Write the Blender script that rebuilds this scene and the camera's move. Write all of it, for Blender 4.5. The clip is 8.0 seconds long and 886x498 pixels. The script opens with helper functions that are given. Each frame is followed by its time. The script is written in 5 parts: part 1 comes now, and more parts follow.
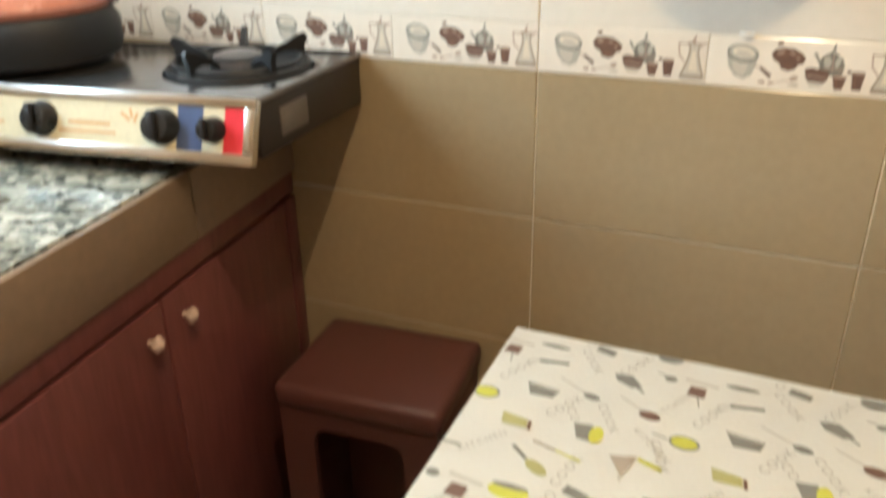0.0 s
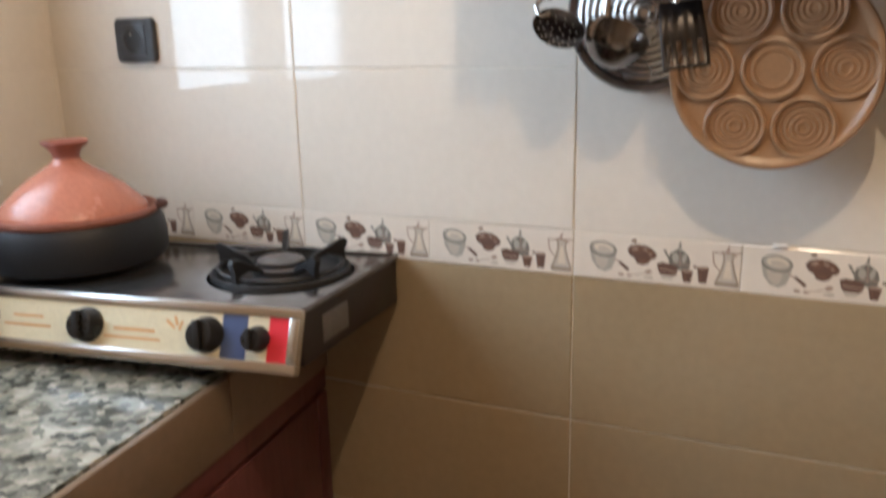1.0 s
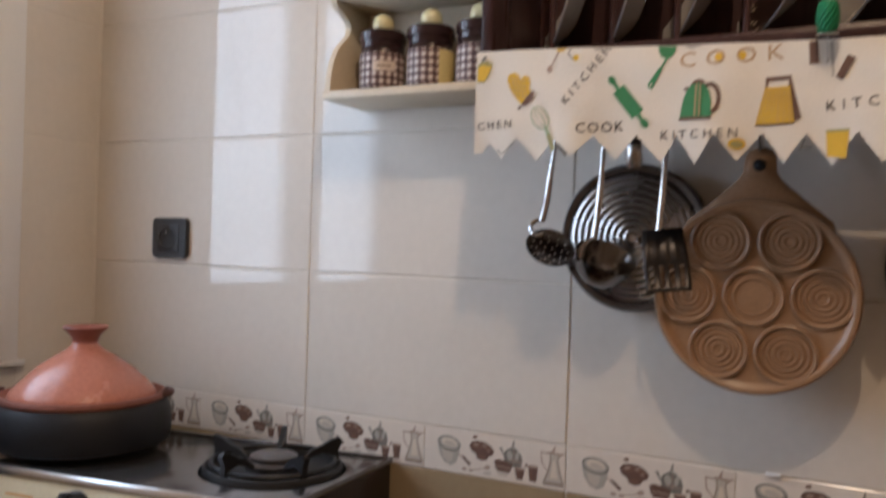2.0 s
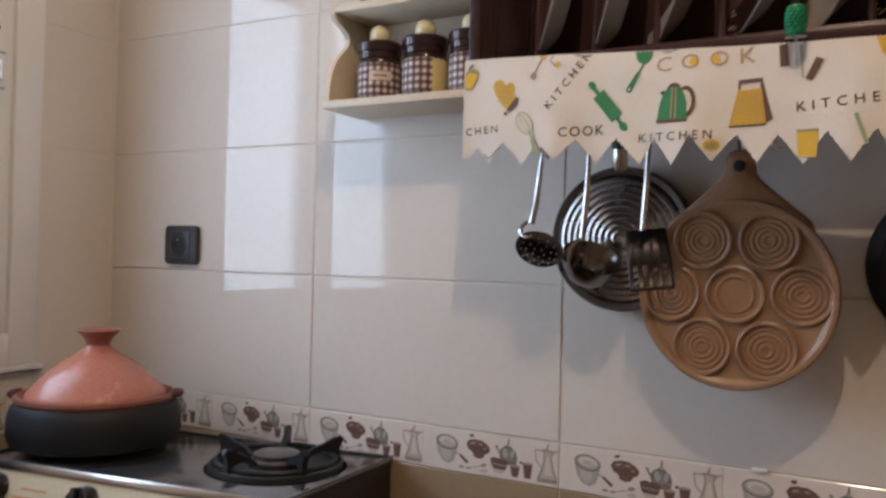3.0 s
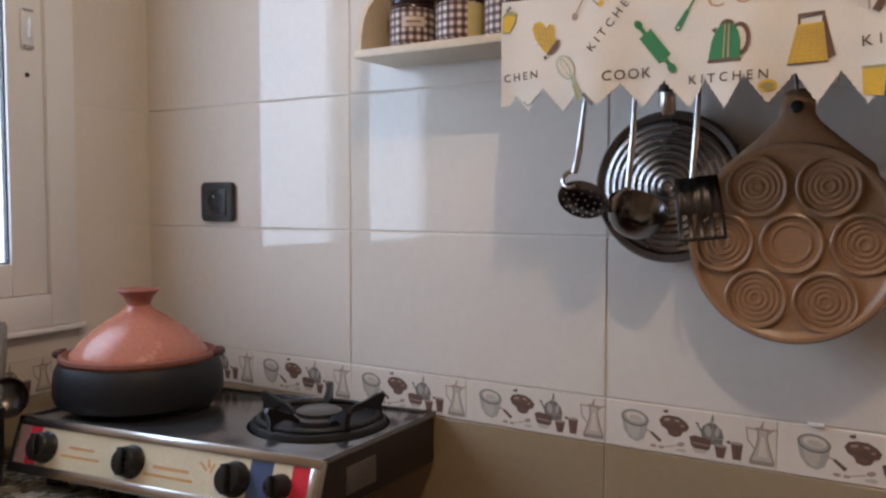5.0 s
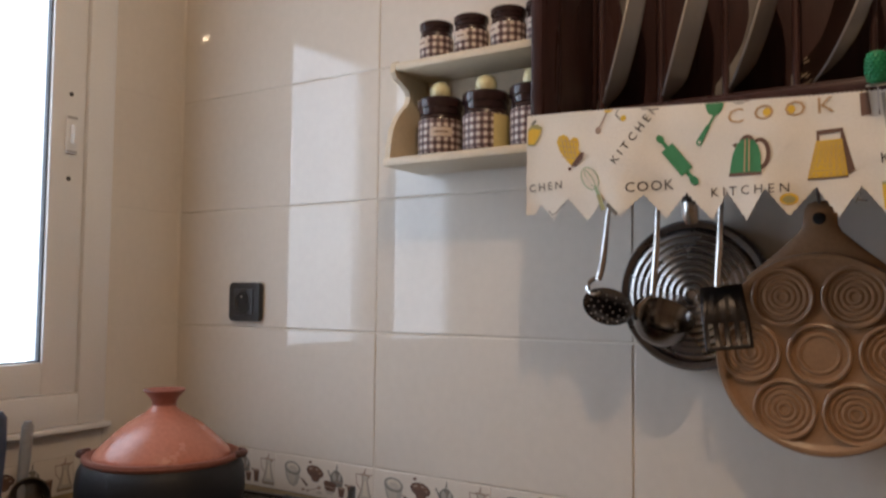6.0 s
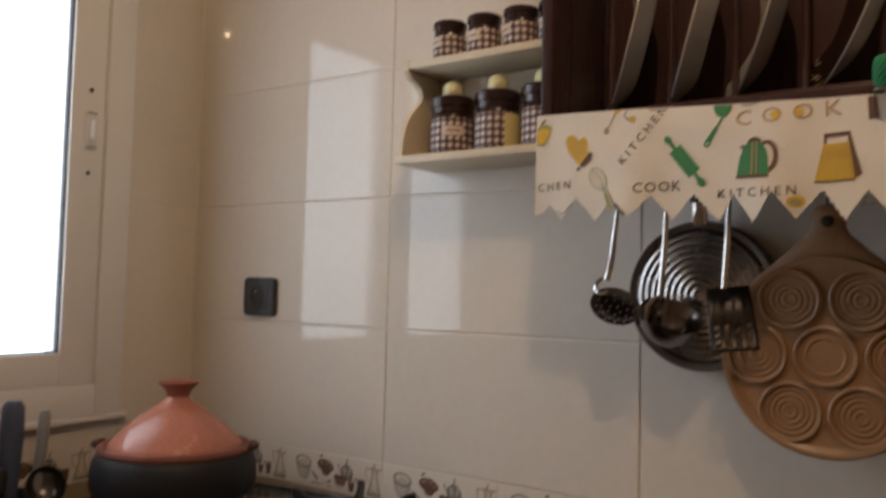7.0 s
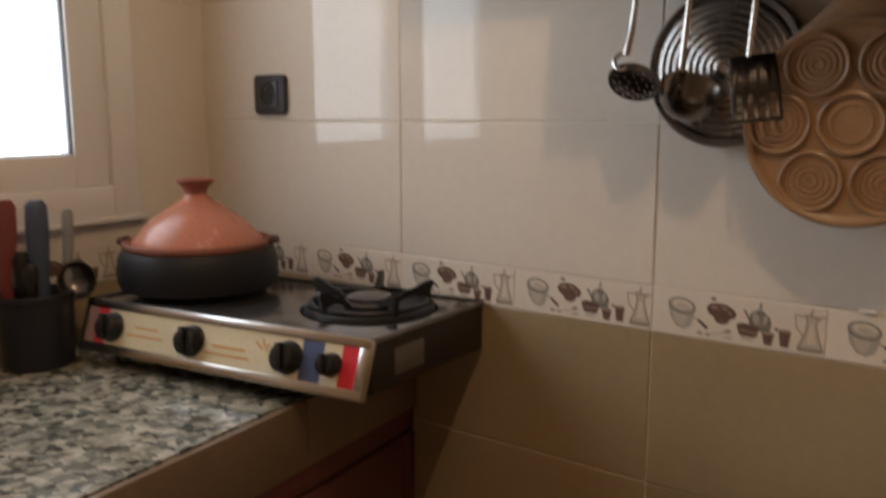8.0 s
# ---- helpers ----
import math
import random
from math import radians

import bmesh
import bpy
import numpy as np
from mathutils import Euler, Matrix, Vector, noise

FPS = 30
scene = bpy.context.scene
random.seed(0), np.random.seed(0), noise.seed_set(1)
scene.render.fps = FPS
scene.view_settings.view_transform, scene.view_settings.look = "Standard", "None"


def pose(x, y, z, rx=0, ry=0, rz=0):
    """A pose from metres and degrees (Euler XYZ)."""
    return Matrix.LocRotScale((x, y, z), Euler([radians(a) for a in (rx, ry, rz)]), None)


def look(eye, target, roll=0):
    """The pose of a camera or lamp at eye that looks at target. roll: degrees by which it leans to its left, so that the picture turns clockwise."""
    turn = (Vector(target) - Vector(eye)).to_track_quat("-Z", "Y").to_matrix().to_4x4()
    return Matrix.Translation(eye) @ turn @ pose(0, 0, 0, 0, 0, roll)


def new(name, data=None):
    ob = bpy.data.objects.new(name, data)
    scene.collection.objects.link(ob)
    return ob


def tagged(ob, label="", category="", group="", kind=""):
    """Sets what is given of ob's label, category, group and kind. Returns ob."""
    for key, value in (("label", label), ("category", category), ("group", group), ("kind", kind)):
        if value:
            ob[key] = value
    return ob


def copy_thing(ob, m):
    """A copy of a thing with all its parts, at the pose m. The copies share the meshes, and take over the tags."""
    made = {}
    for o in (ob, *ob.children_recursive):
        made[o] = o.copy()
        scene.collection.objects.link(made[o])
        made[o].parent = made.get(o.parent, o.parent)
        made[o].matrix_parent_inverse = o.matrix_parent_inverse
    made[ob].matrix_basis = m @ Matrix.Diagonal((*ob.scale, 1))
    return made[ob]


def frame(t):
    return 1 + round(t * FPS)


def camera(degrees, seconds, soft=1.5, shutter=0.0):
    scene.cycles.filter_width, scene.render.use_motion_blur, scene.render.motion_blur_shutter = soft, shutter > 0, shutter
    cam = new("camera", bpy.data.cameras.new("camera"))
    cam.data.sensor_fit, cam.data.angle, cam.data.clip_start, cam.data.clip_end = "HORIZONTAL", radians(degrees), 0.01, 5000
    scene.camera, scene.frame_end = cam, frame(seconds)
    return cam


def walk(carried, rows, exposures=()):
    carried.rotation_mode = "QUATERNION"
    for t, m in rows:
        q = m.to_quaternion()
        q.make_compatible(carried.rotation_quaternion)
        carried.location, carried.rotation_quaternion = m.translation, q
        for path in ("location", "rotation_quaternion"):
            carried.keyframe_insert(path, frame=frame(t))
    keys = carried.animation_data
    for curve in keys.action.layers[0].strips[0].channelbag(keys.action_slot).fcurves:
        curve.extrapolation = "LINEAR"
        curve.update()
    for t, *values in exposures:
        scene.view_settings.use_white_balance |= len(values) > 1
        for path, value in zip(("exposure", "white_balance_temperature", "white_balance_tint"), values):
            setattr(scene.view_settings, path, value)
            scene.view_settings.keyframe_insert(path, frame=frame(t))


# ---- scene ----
cam = camera(57.1, 8.0, soft=2.4, shutter=0.6)
PATH = [
    (0, (1.286, -1.214, 1.31), (0.562, 0.437, 0.442), -1.1),
    (0.2, (1.275, -1.214, 1.307), (0.546, 0.488, 0.551), -1.2),
    (0.5, (1.263, -1.211, 1.328), (0.512, 0.516, 0.654), -1.1),
    (1, (1.236, -1.215, 1.381), (0.449, 0.552, 0.873), -1.2),
    (1.5, (1.26, -1.23, 1.381), (0.384, 0.552, 1.144), 0.9),
    (2, (1.317, -1.217, 1.386), (0.405, 0.563, 1.376), 1.8),
    (2.2, (1.345, -1.227, 1.396), (0.430, 0.550, 1.432), 1.6),
    (3.3, (1.387, -1.223, 1.37), (0.349, 0.487, 1.346), 1.5),
    (3.5, (1.39, -1.209, 1.372), (0.315, 0.474, 1.268), 1.1),
    (4, (1.372, -1.21, 1.378), (0.306, 0.478, 1.256), 0.9),
    (4.2, (1.370, -1.203, 1.372), (0.306, 0.487, 1.270), 0.8),
    (5.3, (1.362, -1.193, 1.385), (0.307, 0.502, 1.268), -0.1),
    (5.5, (1.364, -1.195, 1.375), (0.256, 0.47, 1.341), 0.0),
    (6, (1.365, -1.209, 1.399), (0.267, 0.458, 1.515), 0.6),
    (6.5, (1.38, -1.211, 1.398), (0.288, 0.457, 1.561), 1.6),
    (7, (1.385, -1.209, 1.4), (0.245, 0.431, 1.508), 1.4),
    (7.5, (1.393, -1.213, 1.368), (0.169, 0.364, 1.237), 1.1),
    (8, (1.384, -1.188, 1.345), (0.221, 0.406, 1.015), -0.1),
]
EXPOSURE = [
    (0, 1.7, 5200, -6), (0.5, 1.36, 5230, 0), (1, 1.01, 5150, 4), (1.5, 0.61, 5000, 5), (2, 0.26, 5150, 10), (3.5, 0.26, 5000, 10), (4, 0.26, 5000, 10), (5.5, 0.16, 5100, 10), (6.5, -0.12, 5750, 10), (7, -0.25, 5850, 10), (7.5, -0.51, 5900, 10), (8, 0, 6050, 10),
]
walk(cam, [(t, look(eye, target, roll)) for t, eye, target, roll in PATH], EXPOSURE)

# ---------------------------------------------------------------- light
world = bpy.data.worlds.new("world")
scene.world = world
world.use_nodes = True
sky = world.node_tree.nodes.new("ShaderNodeTexSky")
sky.sky_type, sky.sun_disc = "NISHITA", False
sky.sun_elevation, sky.sun_rotation = radians(50), radians(250)
bg = world.node_tree.nodes["Background"]
world.node_tree.links.new(sky.outputs[0], bg.inputs[0])
bg.inputs[1].default_value = 0.06

TH = radians(3.5)                       # the window wall is a little out of square
LEFT = Matrix(((math.sin(TH), math.cos(TH), 0, -0.147), (-math.cos(TH), math.sin(TH), 0, 0), (0, 0, 1, 0), (0, 0, 0, 1)))
# in LEFT: x runs along the window wall from the corner, y into the room, z up

WIN_S0, WIN_S1, WIN_Z0, WIN_Z1 = 0.19, 1.16, 1.14, 2.21

day = bpy.data.lights.new("window_daylight", "AREA")
day.shape, day.size, day.size_y = "RECTANGLE", 2.3, 1.5
day.energy, day.color = 51.0, (0.96, 0.975, 0.96)
day_ob = new("window_daylight", day)
c = LEFT @ Vector((0.95, -0.112, 1.74))
day_ob.matrix_world = look(c, c + LEFT.to_3x3() @ Vector((0, 1, 0)))

bulb = bpy.data.lights.new("ceiling_bulb", "POINT")
bulb.energy, bulb.color, bulb.shadow_soft_size = 20.5, (1.0, 0.645, 0.34), 0.009
bulb_ob = new("ceiling_bulb", bulb)
bulb_ob.location = (1.31, -1.0, 2.52)

# ---------------------------------------------------------------- materials
def mat(name, color, rough=0.5, metal=0.0, var=0.12, scale=8.0, fine=120.0, bump=0.05, spec=0.5, coat=0.0, rvar=0.1, stretch=(1, 1, 1)):
    m = bpy.data.materials.new(name)
    m.use_nodes = True
    n, l = m.node_tree.nodes, m.node_tree.links
    b = n["Principled BSDF"]
    b.inputs["Roughness"].default_value, b.inputs["Metallic"].default_value = rough, metal
    b.inputs["Specular IOR Level"].default_value, b.inputs["Coat Weight"].default_value = spec, coat
    tc = n.new("ShaderNodeTexCoord")
    mp = n.new("ShaderNodeMapping")
    mp.inputs["Scale"].default_value = stretch
    l.new(tc.outputs["Object"], mp.inputs[0])
    big, small = n.new("ShaderNodeTexNoise"), n.new("ShaderNodeTexNoise")
    big.inputs["Scale"].default_value, small.inputs["Scale"].default_value = scale, fine
    big.inputs["Detail"].default_value = 4
    for t in (big, small):
        l.new(mp.outputs[0], t.inputs["Vector"])
    add = n.new("ShaderNodeMath"); add.operation = "ADD"
    l.new(big.outputs["Fac"], add.inputs[0]); l.new(small.outputs["Fac"], add.inputs[1])
    rng = n.new("ShaderNodeMapRange")
    rng.inputs["From Min"].default_value, rng.inputs["From Max"].default_value = 0.6, 1.4
    rng.inputs["To Min"].default_value, rng.inputs["To Max"].default_value = 1 - var, 1 + var
    l.new(add.outputs[0], rng.inputs["Value"])
    mix = n.new("ShaderNodeVectorMath"); mix.operation = "SCALE"
    mix.inputs[0].default_value = color[:3]
    l.new(rng.outputs[0], mix.inputs["Scale"])
    l.new(mix.outputs[0], b.inputs["Base Color"])
    rr = n.new("ShaderNodeMapRange")
    rr.inputs["To Min"].default_value, rr.inputs["To Max"].default_value = max(0.0, rough - rvar), min(1.0, rough + rvar)
    l.new(big.outputs["Fac"], rr.inputs["Value"])
    l.new(rr.outputs[0], b.inputs["Roughness"])
    if bump:
        bp = n.new("ShaderNodeBump")
        bp.inputs["Strength"].default_value, bp.inputs["Distance"].default_value = bump, 0.002
        l.new(add.outputs[0], bp.inputs["Height"]); l.new(bp.outputs[0], b.inputs["Normal"])
    return m


def tile_mat(name, color, rough, cloud, spec=0.5):
    m = mat(name, color, rough, 0, cloud, 5.0, 60.0, 0.006, spec, rvar=0.015)
    n, l = m.node_tree.nodes, m.node_tree.links
    info = n.new("ShaderNodeObjectInfo")
    sc = [x for x in n if x.bl_idname == "ShaderNodeVectorMath"][0]
    rg = n.new("ShaderNodeMapRange")
    rg.inputs["To Min"].default_value, rg.inputs["To Max"].default_value = 0.97, 1.03
    l.new(info.outputs["Random"], rg.inputs["Value"])
    v = n.new("ShaderNodeVectorMath"); v.operation = "SCALE"
    l.new(sc.outputs[0], v.inputs[0]); l.new(rg.outputs[0], v.inputs["Scale"])
    l.new(v.outputs[0], n["Principled BSDF"].inputs["Base Color"])
    return m


def granite_mat():
    m = mat("granite", (0.2, 0.2, 0.19), 0.22, 0, 0.1, 20, 200, 0.02)
    n, l = m.node_tree.nodes, m.node_tree.links
    tc = n.new("ShaderNodeTexCoord")
    v1, v2 = n.new("ShaderNodeTexVoronoi"), n.new("ShaderNodeTexNoise")
    v1.inputs["Scale"].default_value, v2.inputs["Scale"].default_value = 72, 30
    v2.inputs["Detail"].default_value = 6
    ramp, mix = n.new("ShaderNodeValToRGB"), n.new("ShaderNodeMix")
    mix.data_type, mix.blend_type = "RGBA", "MULTIPLY"
    warp, push = n.new("ShaderNodeTexNoise"), n.new("ShaderNodeVectorMath")
    warp.inputs["Scale"].default_value, warp.inputs["Detail"].default_value = 60, 3
    push.operation = "MULTIPLY_ADD"
    push.inputs[1].default_value = (0.022, 0.022, 0.022)
    l.new(tc.outputs["Object"], warp.inputs["Vector"])
    l.new(warp.outputs["Color"], push.inputs[0]); l.new(tc.outputs["Object"], push.inputs[2])
    l.new(push.outputs[0], v1.inputs["Vector"]); l.new(tc.outputs["Object"], v2.inputs["Vector"])
    sep = n.new("ShaderNodeSeparateColor")
    l.new(v1.outputs["Color"], sep.inputs[0])
    e = ramp.color_ramp.elements
    e[0].position, e[0].color = 0.0, (0.085, 0.090, 0.078, 1)
    e[1].position, e[1].color = 1.0, (0.62, 0.62, 0.58, 1)
    for p, col in ((0.16, (0.17, 0.175, 0.15, 1)), (0.42, (0.32, 0.32, 0.275, 1)), (0.72, (0.47, 0.45, 0.385, 1))):
        k = e.new(p); k.color = col
    ramp.color_ramp.interpolation = "CONSTANT"
    l.new(sep.outputs[0], ramp.inputs[0])
    r2 = n.new("ShaderNodeValToRGB")
    r2.color_ramp.elements[0].position, r2.color_ramp.elements[1].position = 0.35, 0.62
    r2.color_ramp.elements[0].color = (0.45, 0.45, 0.42, 1)
    l.new(v2.outputs["Fac"], r2.inputs[0])
    mix.inputs[0].default_value = 1.0
    l.new(ramp.outputs[0], mix.inputs[6]); l.new(r2.outputs[0], mix.inputs[7])
    l.new(mix.outputs[2], n["Principled BSDF"].inputs["Base Color"])
    return m


def wood_mat(name, dark, light, rough=0.3, axis=(1, 1, 12), spec=0.5):
    m = mat(name, dark, rough, 0, 0.15, 6, 150, 0.05, spec, 0.05, stretch=axis)
    n, l = m.node_tree.nodes, m.node_tree.links
    tc, mp = n.new("ShaderNodeTexCoord"), n.new("ShaderNodeMapping")
    mp.inputs["Scale"].default_value = axis
    nz = n.new("ShaderNodeTexNoise")
    nz.inputs["Scale"].default_value, nz.inputs["Detail"].default_value, nz.inputs["Distortion"].default_value = 7, 6, 1.2
    l.new(tc.outputs["Object"], mp.inputs[0]); l.new(mp.outputs[0], nz.inputs["Vector"])
    rp = n.new("ShaderNodeValToRGB")
    rp.color_ramp.elements[0].position, rp.color_ramp.elements[1].position = 0.3, 0.72
    rp.color_ramp.elements[0].color, rp.color_ramp.elements[1].color = (*dark, 1), (*light, 1)
    l.new(nz.outputs["Fac"], rp.inputs[0])
    l.new(rp.outputs[0], n["Principled BSDF"].inputs["Base Color"])
    return m


def gingham_mat():
    m = mat("gingham_label", (0.5, 0.45, 0.4), 0.45, bump=0)
    n, l = m.node_tree.nodes, m.node_tree.links
    uv, sep = n.new("ShaderNodeUVMap"), n.new("ShaderNodeSeparateXYZ")
    l.new(uv.outputs[0], sep.inputs[0])
    steps = []
    for k in (0, 1):
        mul, fr, gt = (n.new("ShaderNodeMath") for _ in range(3))
        mul.operation, fr.operation, gt.operation = "MULTIPLY", "FRACT", "GREATER_THAN"
        mul.inputs[1].default_value = 82.0
        gt.inputs[1].default_value = 0.5
        l.new(sep.outputs[k], mul.inputs[0]); l.new(mul.outputs[0], fr.inputs[0]); l.new(fr.outputs[0], gt.inputs[0])
        steps.append(gt)
    add = n.new("ShaderNodeMath"); add.operation = "ADD"
    l.new(steps[0].outputs[0], add.inputs[0]); l.new(steps[1].outputs[0], add.inputs[1])
    half = n.new("ShaderNodeMath"); half.operation = "MULTIPLY"; half.inputs[1].default_value = 0.5
    l.new(add.outputs[0], half.inputs[0])
    rp = n.new("ShaderNodeValToRGB"); rp.color_ramp.interpolation = "CONSTANT"
    e = rp.color_ramp.elements
    e[0].color, e[1].color = (0.64, 0.58, 0.53, 1), (0.042, 0.021, 0.023, 1)
    e[1].position = 0.8
    k = e.new(0.3); k.color = (0.19, 0.125, 0.118, 1)
    l.new(half.outputs[0], rp.inputs[0])
    l.new(rp.outputs[0], n["Principled BSDF"].inputs["Base Color"])
    return m


M = {
    "tile_light": tile_mat("cream_wall_tile", (0.71, 0.67, 0.61), 0.03, 0.035),
    "tile_brown": tile_mat("tan_wall_tile", (0.335, 0.264, 0.165), 0.16, 0.07),
    "tile_border": tile_mat("border_tile_glaze", (0.74, 0.69, 0.62), 0.12, 0.04),
    "grout": mat("grout", (0.74, 0.70, 0.62), 0.85, bump=0.2),
    "plaster": mat("bounce_beige", (0.42, 0.33, 0.24), 0.7, 0, 0.04, 3, 90, 0.08),
    "ceiling": mat("ceiling_paint", (0.70, 0.64, 0.56), 0.8, 0, 0.03, 3, 90, 0.05),
    "floor": mat("floor_tile", (0.36, 0.28, 0.21), 0.3, 0, 0.12, 5, 90, 0.03),
    "granite": granite_mat(),
    "alu": mat("white_lacquered_aluminium", (0.80, 0.81, 0.82), 0.32, 0, 0.03, 5, 200, 0.01),
    "gasket": mat("dark_rubber_gasket", (0.06, 0.06, 0.065), 0.6),
    "greymetal": mat("grey_metal", (0.45, 0.45, 0.46), 0.35, 0.9),
    "wood_red": wood_mat("dark_red_stained_wood", (0.104, 0.033, 0.033), (0.150, 0.050, 0.048), 0.35, (8, 8, 1)),
    "wood_dark": wood_mat("dark_brown_stained_wood", (0.036, 0.0185, 0.0185), (0.060, 0.030, 0.0290), 0.3, (8, 8, 1), 0.25),
    "cream": mat("cream_painted_wood", (0.66, 0.58, 0.44), 0.45, 0, 0.07, 12, 120, 0.05),
    "jar": mat("dark_glazed_ceramic", (0.030, 0.016, 0.017), 0.15, 0, 0.15, 10, 90, 0.02),
    "ball": mat("cream_glazed_knob", (0.70, 0.66, 0.40), 0.18, 0, 0.06, 30, 200, 0.01),
    "label_yellow": mat("pale_yellow_label", (0.62, 0.54, 0.24), 0.5, 0, 0.05),
    "label_white": mat("off_white_label", (0.62, 0.54, 0.46), 0.5, 0, 0.05),
    "gingham": gingham_mat(),
    "steel": mat("polished_steel", (0.62, 0.61, 0.60), 0.16, 1.0, 0.06, 20, 300, 0.01, rvar=0.06),
    "steel_dull": mat("brushed_steel", (0.55, 0.54, 0.53), 0.27, 1.0, 0.1, 20, 300, 0.03),
    "steel_pan": mat("scoured_pan_steel", (0.45, 0.44, 0.435), 0.27, 1.0, 0.14, 16, 260, 0.03),
    "steel_dark": mat("tarnished_steel", (0.16, 0.15, 0.15), 0.3, 1.0, 0.2, 20, 300, 0.03),
    "steel_black": mat("smoke_dark_steel", (0.20, 0.19, 0.19), 0.2, 1.0, 0.2, 20, 300, 0.03),
    "steel_near_black": mat("near_black_steel", (0.07, 0.065, 0.065), 0.42, 0.9, 0.2, 20, 300, 0.03),
    "plate_grey": mat("worn_grey_plate", (0.13, 0.115, 0.105), 0.45, 0.2, 0.2, 30, 200, 0.03),
    "chrome": mat("stove_chrome", (0.78, 0.78, 0.78), 0.2, 1.0, 0.05, 8, 200, 0.02),
    "stove_side": mat("dark_enamel", (0.026, 0.020, 0.019), 0.42, 0.2, 0.2, 10, 120, 0.03),
    "stove_top": mat("worn_steel_top", (0.24, 0.235, 0.24), 0.2, 0.9, 0.2, 9, 160, 0.03),
    "cast": mat("black_cast_iron", (0.012, 0.012, 0.013), 0.45, 0.2, 0.25, 25, 200, 0.1),
    "knob": mat("black_bakelite", (0.010, 0.010, 0.011), 0.3, 0, 0.1, 30, 200, 0.02),
    "panel_cream": mat("yellowed_panel_print", (0.68, 0.63, 0.46), 0.35, 0, 0.08, 10, 150, 0.01),
    "panel_red": mat("red_panel_print", (0.62, 0.03, 0.05), 0.35, 0, 0.08),
    "panel_dull": mat("dull_pink_panel_print", (0.34, 0.22, 0.22), 0.4, 0, 0.1),
    "panel_blue": mat("blue_panel_print", (0.07, 0.10, 0.22), 0.35, 0, 0.08),
    "panel_orange": mat("faded_orange_print", (0.60, 0.36, 0.16), 0.4, 0, 0.08),
    "terra": mat("terracotta", (0.45, 0.18, 0.122), 0.25, 0, 0.13, 9, 140, 0.08),
    "terra_dark": mat("burnt_terracotta", (0.20, 0.07, 0.045), 0.5, 0, 0.2, 14, 140, 0.1),
    "terra_sooty": mat("sooty_terracotta", (0.075, 0.032, 0.027), 0.55, 0, 0.2, 14, 140, 0.1),
    "terra_knob": mat("smoked_terracotta", (0.27, 0.095, 0.068), 0.4, 0, 0.2, 14, 140, 0.1),
    "pot": mat("blackened_pot", (0.007, 0.008, 0.012), 0.55, 0.1, 0.25, 14, 160, 0.06),
    "clay": mat("unglazed_clay", (0.275, 0.165, 0.088), 0.32, 0, 0.14, 10, 160, 0.12),
    "clay_dark": mat("darkened_clay", (0.20, 0.10, 0.05), 0.6, 0, 0.2, 14, 160, 0.1),
    "socket": mat("anthracite_plastic", (0.030, 0.030, 0.033), 0.35, 0, 0.1, 30, 200, 0.02),
    "stool": mat("brown_moulded_plastic", (0.082, 0.030, 0.027), 0.42, 0, 0.12, 12, 220, 0.08),
    # for discs that draw the shade inside holes
    "black": mat("hole_shade", (0.006, 0.007, 0.010), 0.6),
    "cloth": mat("printed_cotton", (0.72, 0.69, 0.625), 0.85, 0, 0.05, 9, 400, 0.15),
    "oilcloth": mat("white_oilcloth", (0.50, 0.485, 0.445), 0.4, 0, 0.04, 6, 250, 0.05),
    "china": mat("white_porcelain", (0.36, 0.345, 0.33), 0.15, 0, 0.04, 10, 90, 0.01),
    "china_dark": mat("dark_plate_glaze", (0.022, 0.013, 0.011), 0.2, 0, 0.2, 20, 120, 0.02),
    "china_band": mat("pale_plate_pattern", (0.30, 0.25, 0.19), 0.2, 0, 0.4, 60, 200, 0.01),
    "blue_plastic": mat("slate_blue_plastic", (0.06, 0.08, 0.14), 0.4, 0, 0.1),
    "crock": mat("dark_glazed_crock", (0.013, 0.015, 0.024), 0.35, 0, 0.2, 12, 150, 0.04),
    # the tan wall tile again, darkened for shade on the worktop edge
    "edge": tile_mat("shaded_edge_tile", (0.19, 0.135, 0.092), 0.3, 0.12),
    "red_plastic": mat("dull_red_plastic", (0.20, 0.05, 0.05), 0.45, 0, 0.1),
    "grey_plastic": mat("grey_plastic", (0.26, 0.27, 0.29), 0.4, 0, 0.1),
    "pin_green": mat("green_rubber", (0.02, 0.22, 0.09), 0.5, 0, 0.15, 60, 300, 0.2),
    "knob_white": mat("pink_white_porcelain", (0.52, 0.40, 0.35), 0.25, 0, 0.15, 40, 200, 0.02),
    "glass": None,
    "lampglass": mat("opal_lamp_socket", (0.7, 0.7, 0.68), 0.4),
}
g = bpy.data.materials.new("window_glass")
g.use_nodes = True
gb = g.node_tree.nodes["Principled BSDF"]
gb.inputs["Transmission Weight"].default_value, gb.inputs["Roughness"].default_value, gb.inputs["IOR"].default_value = 1.0, 0.0, 1.45
M["glass"] = g
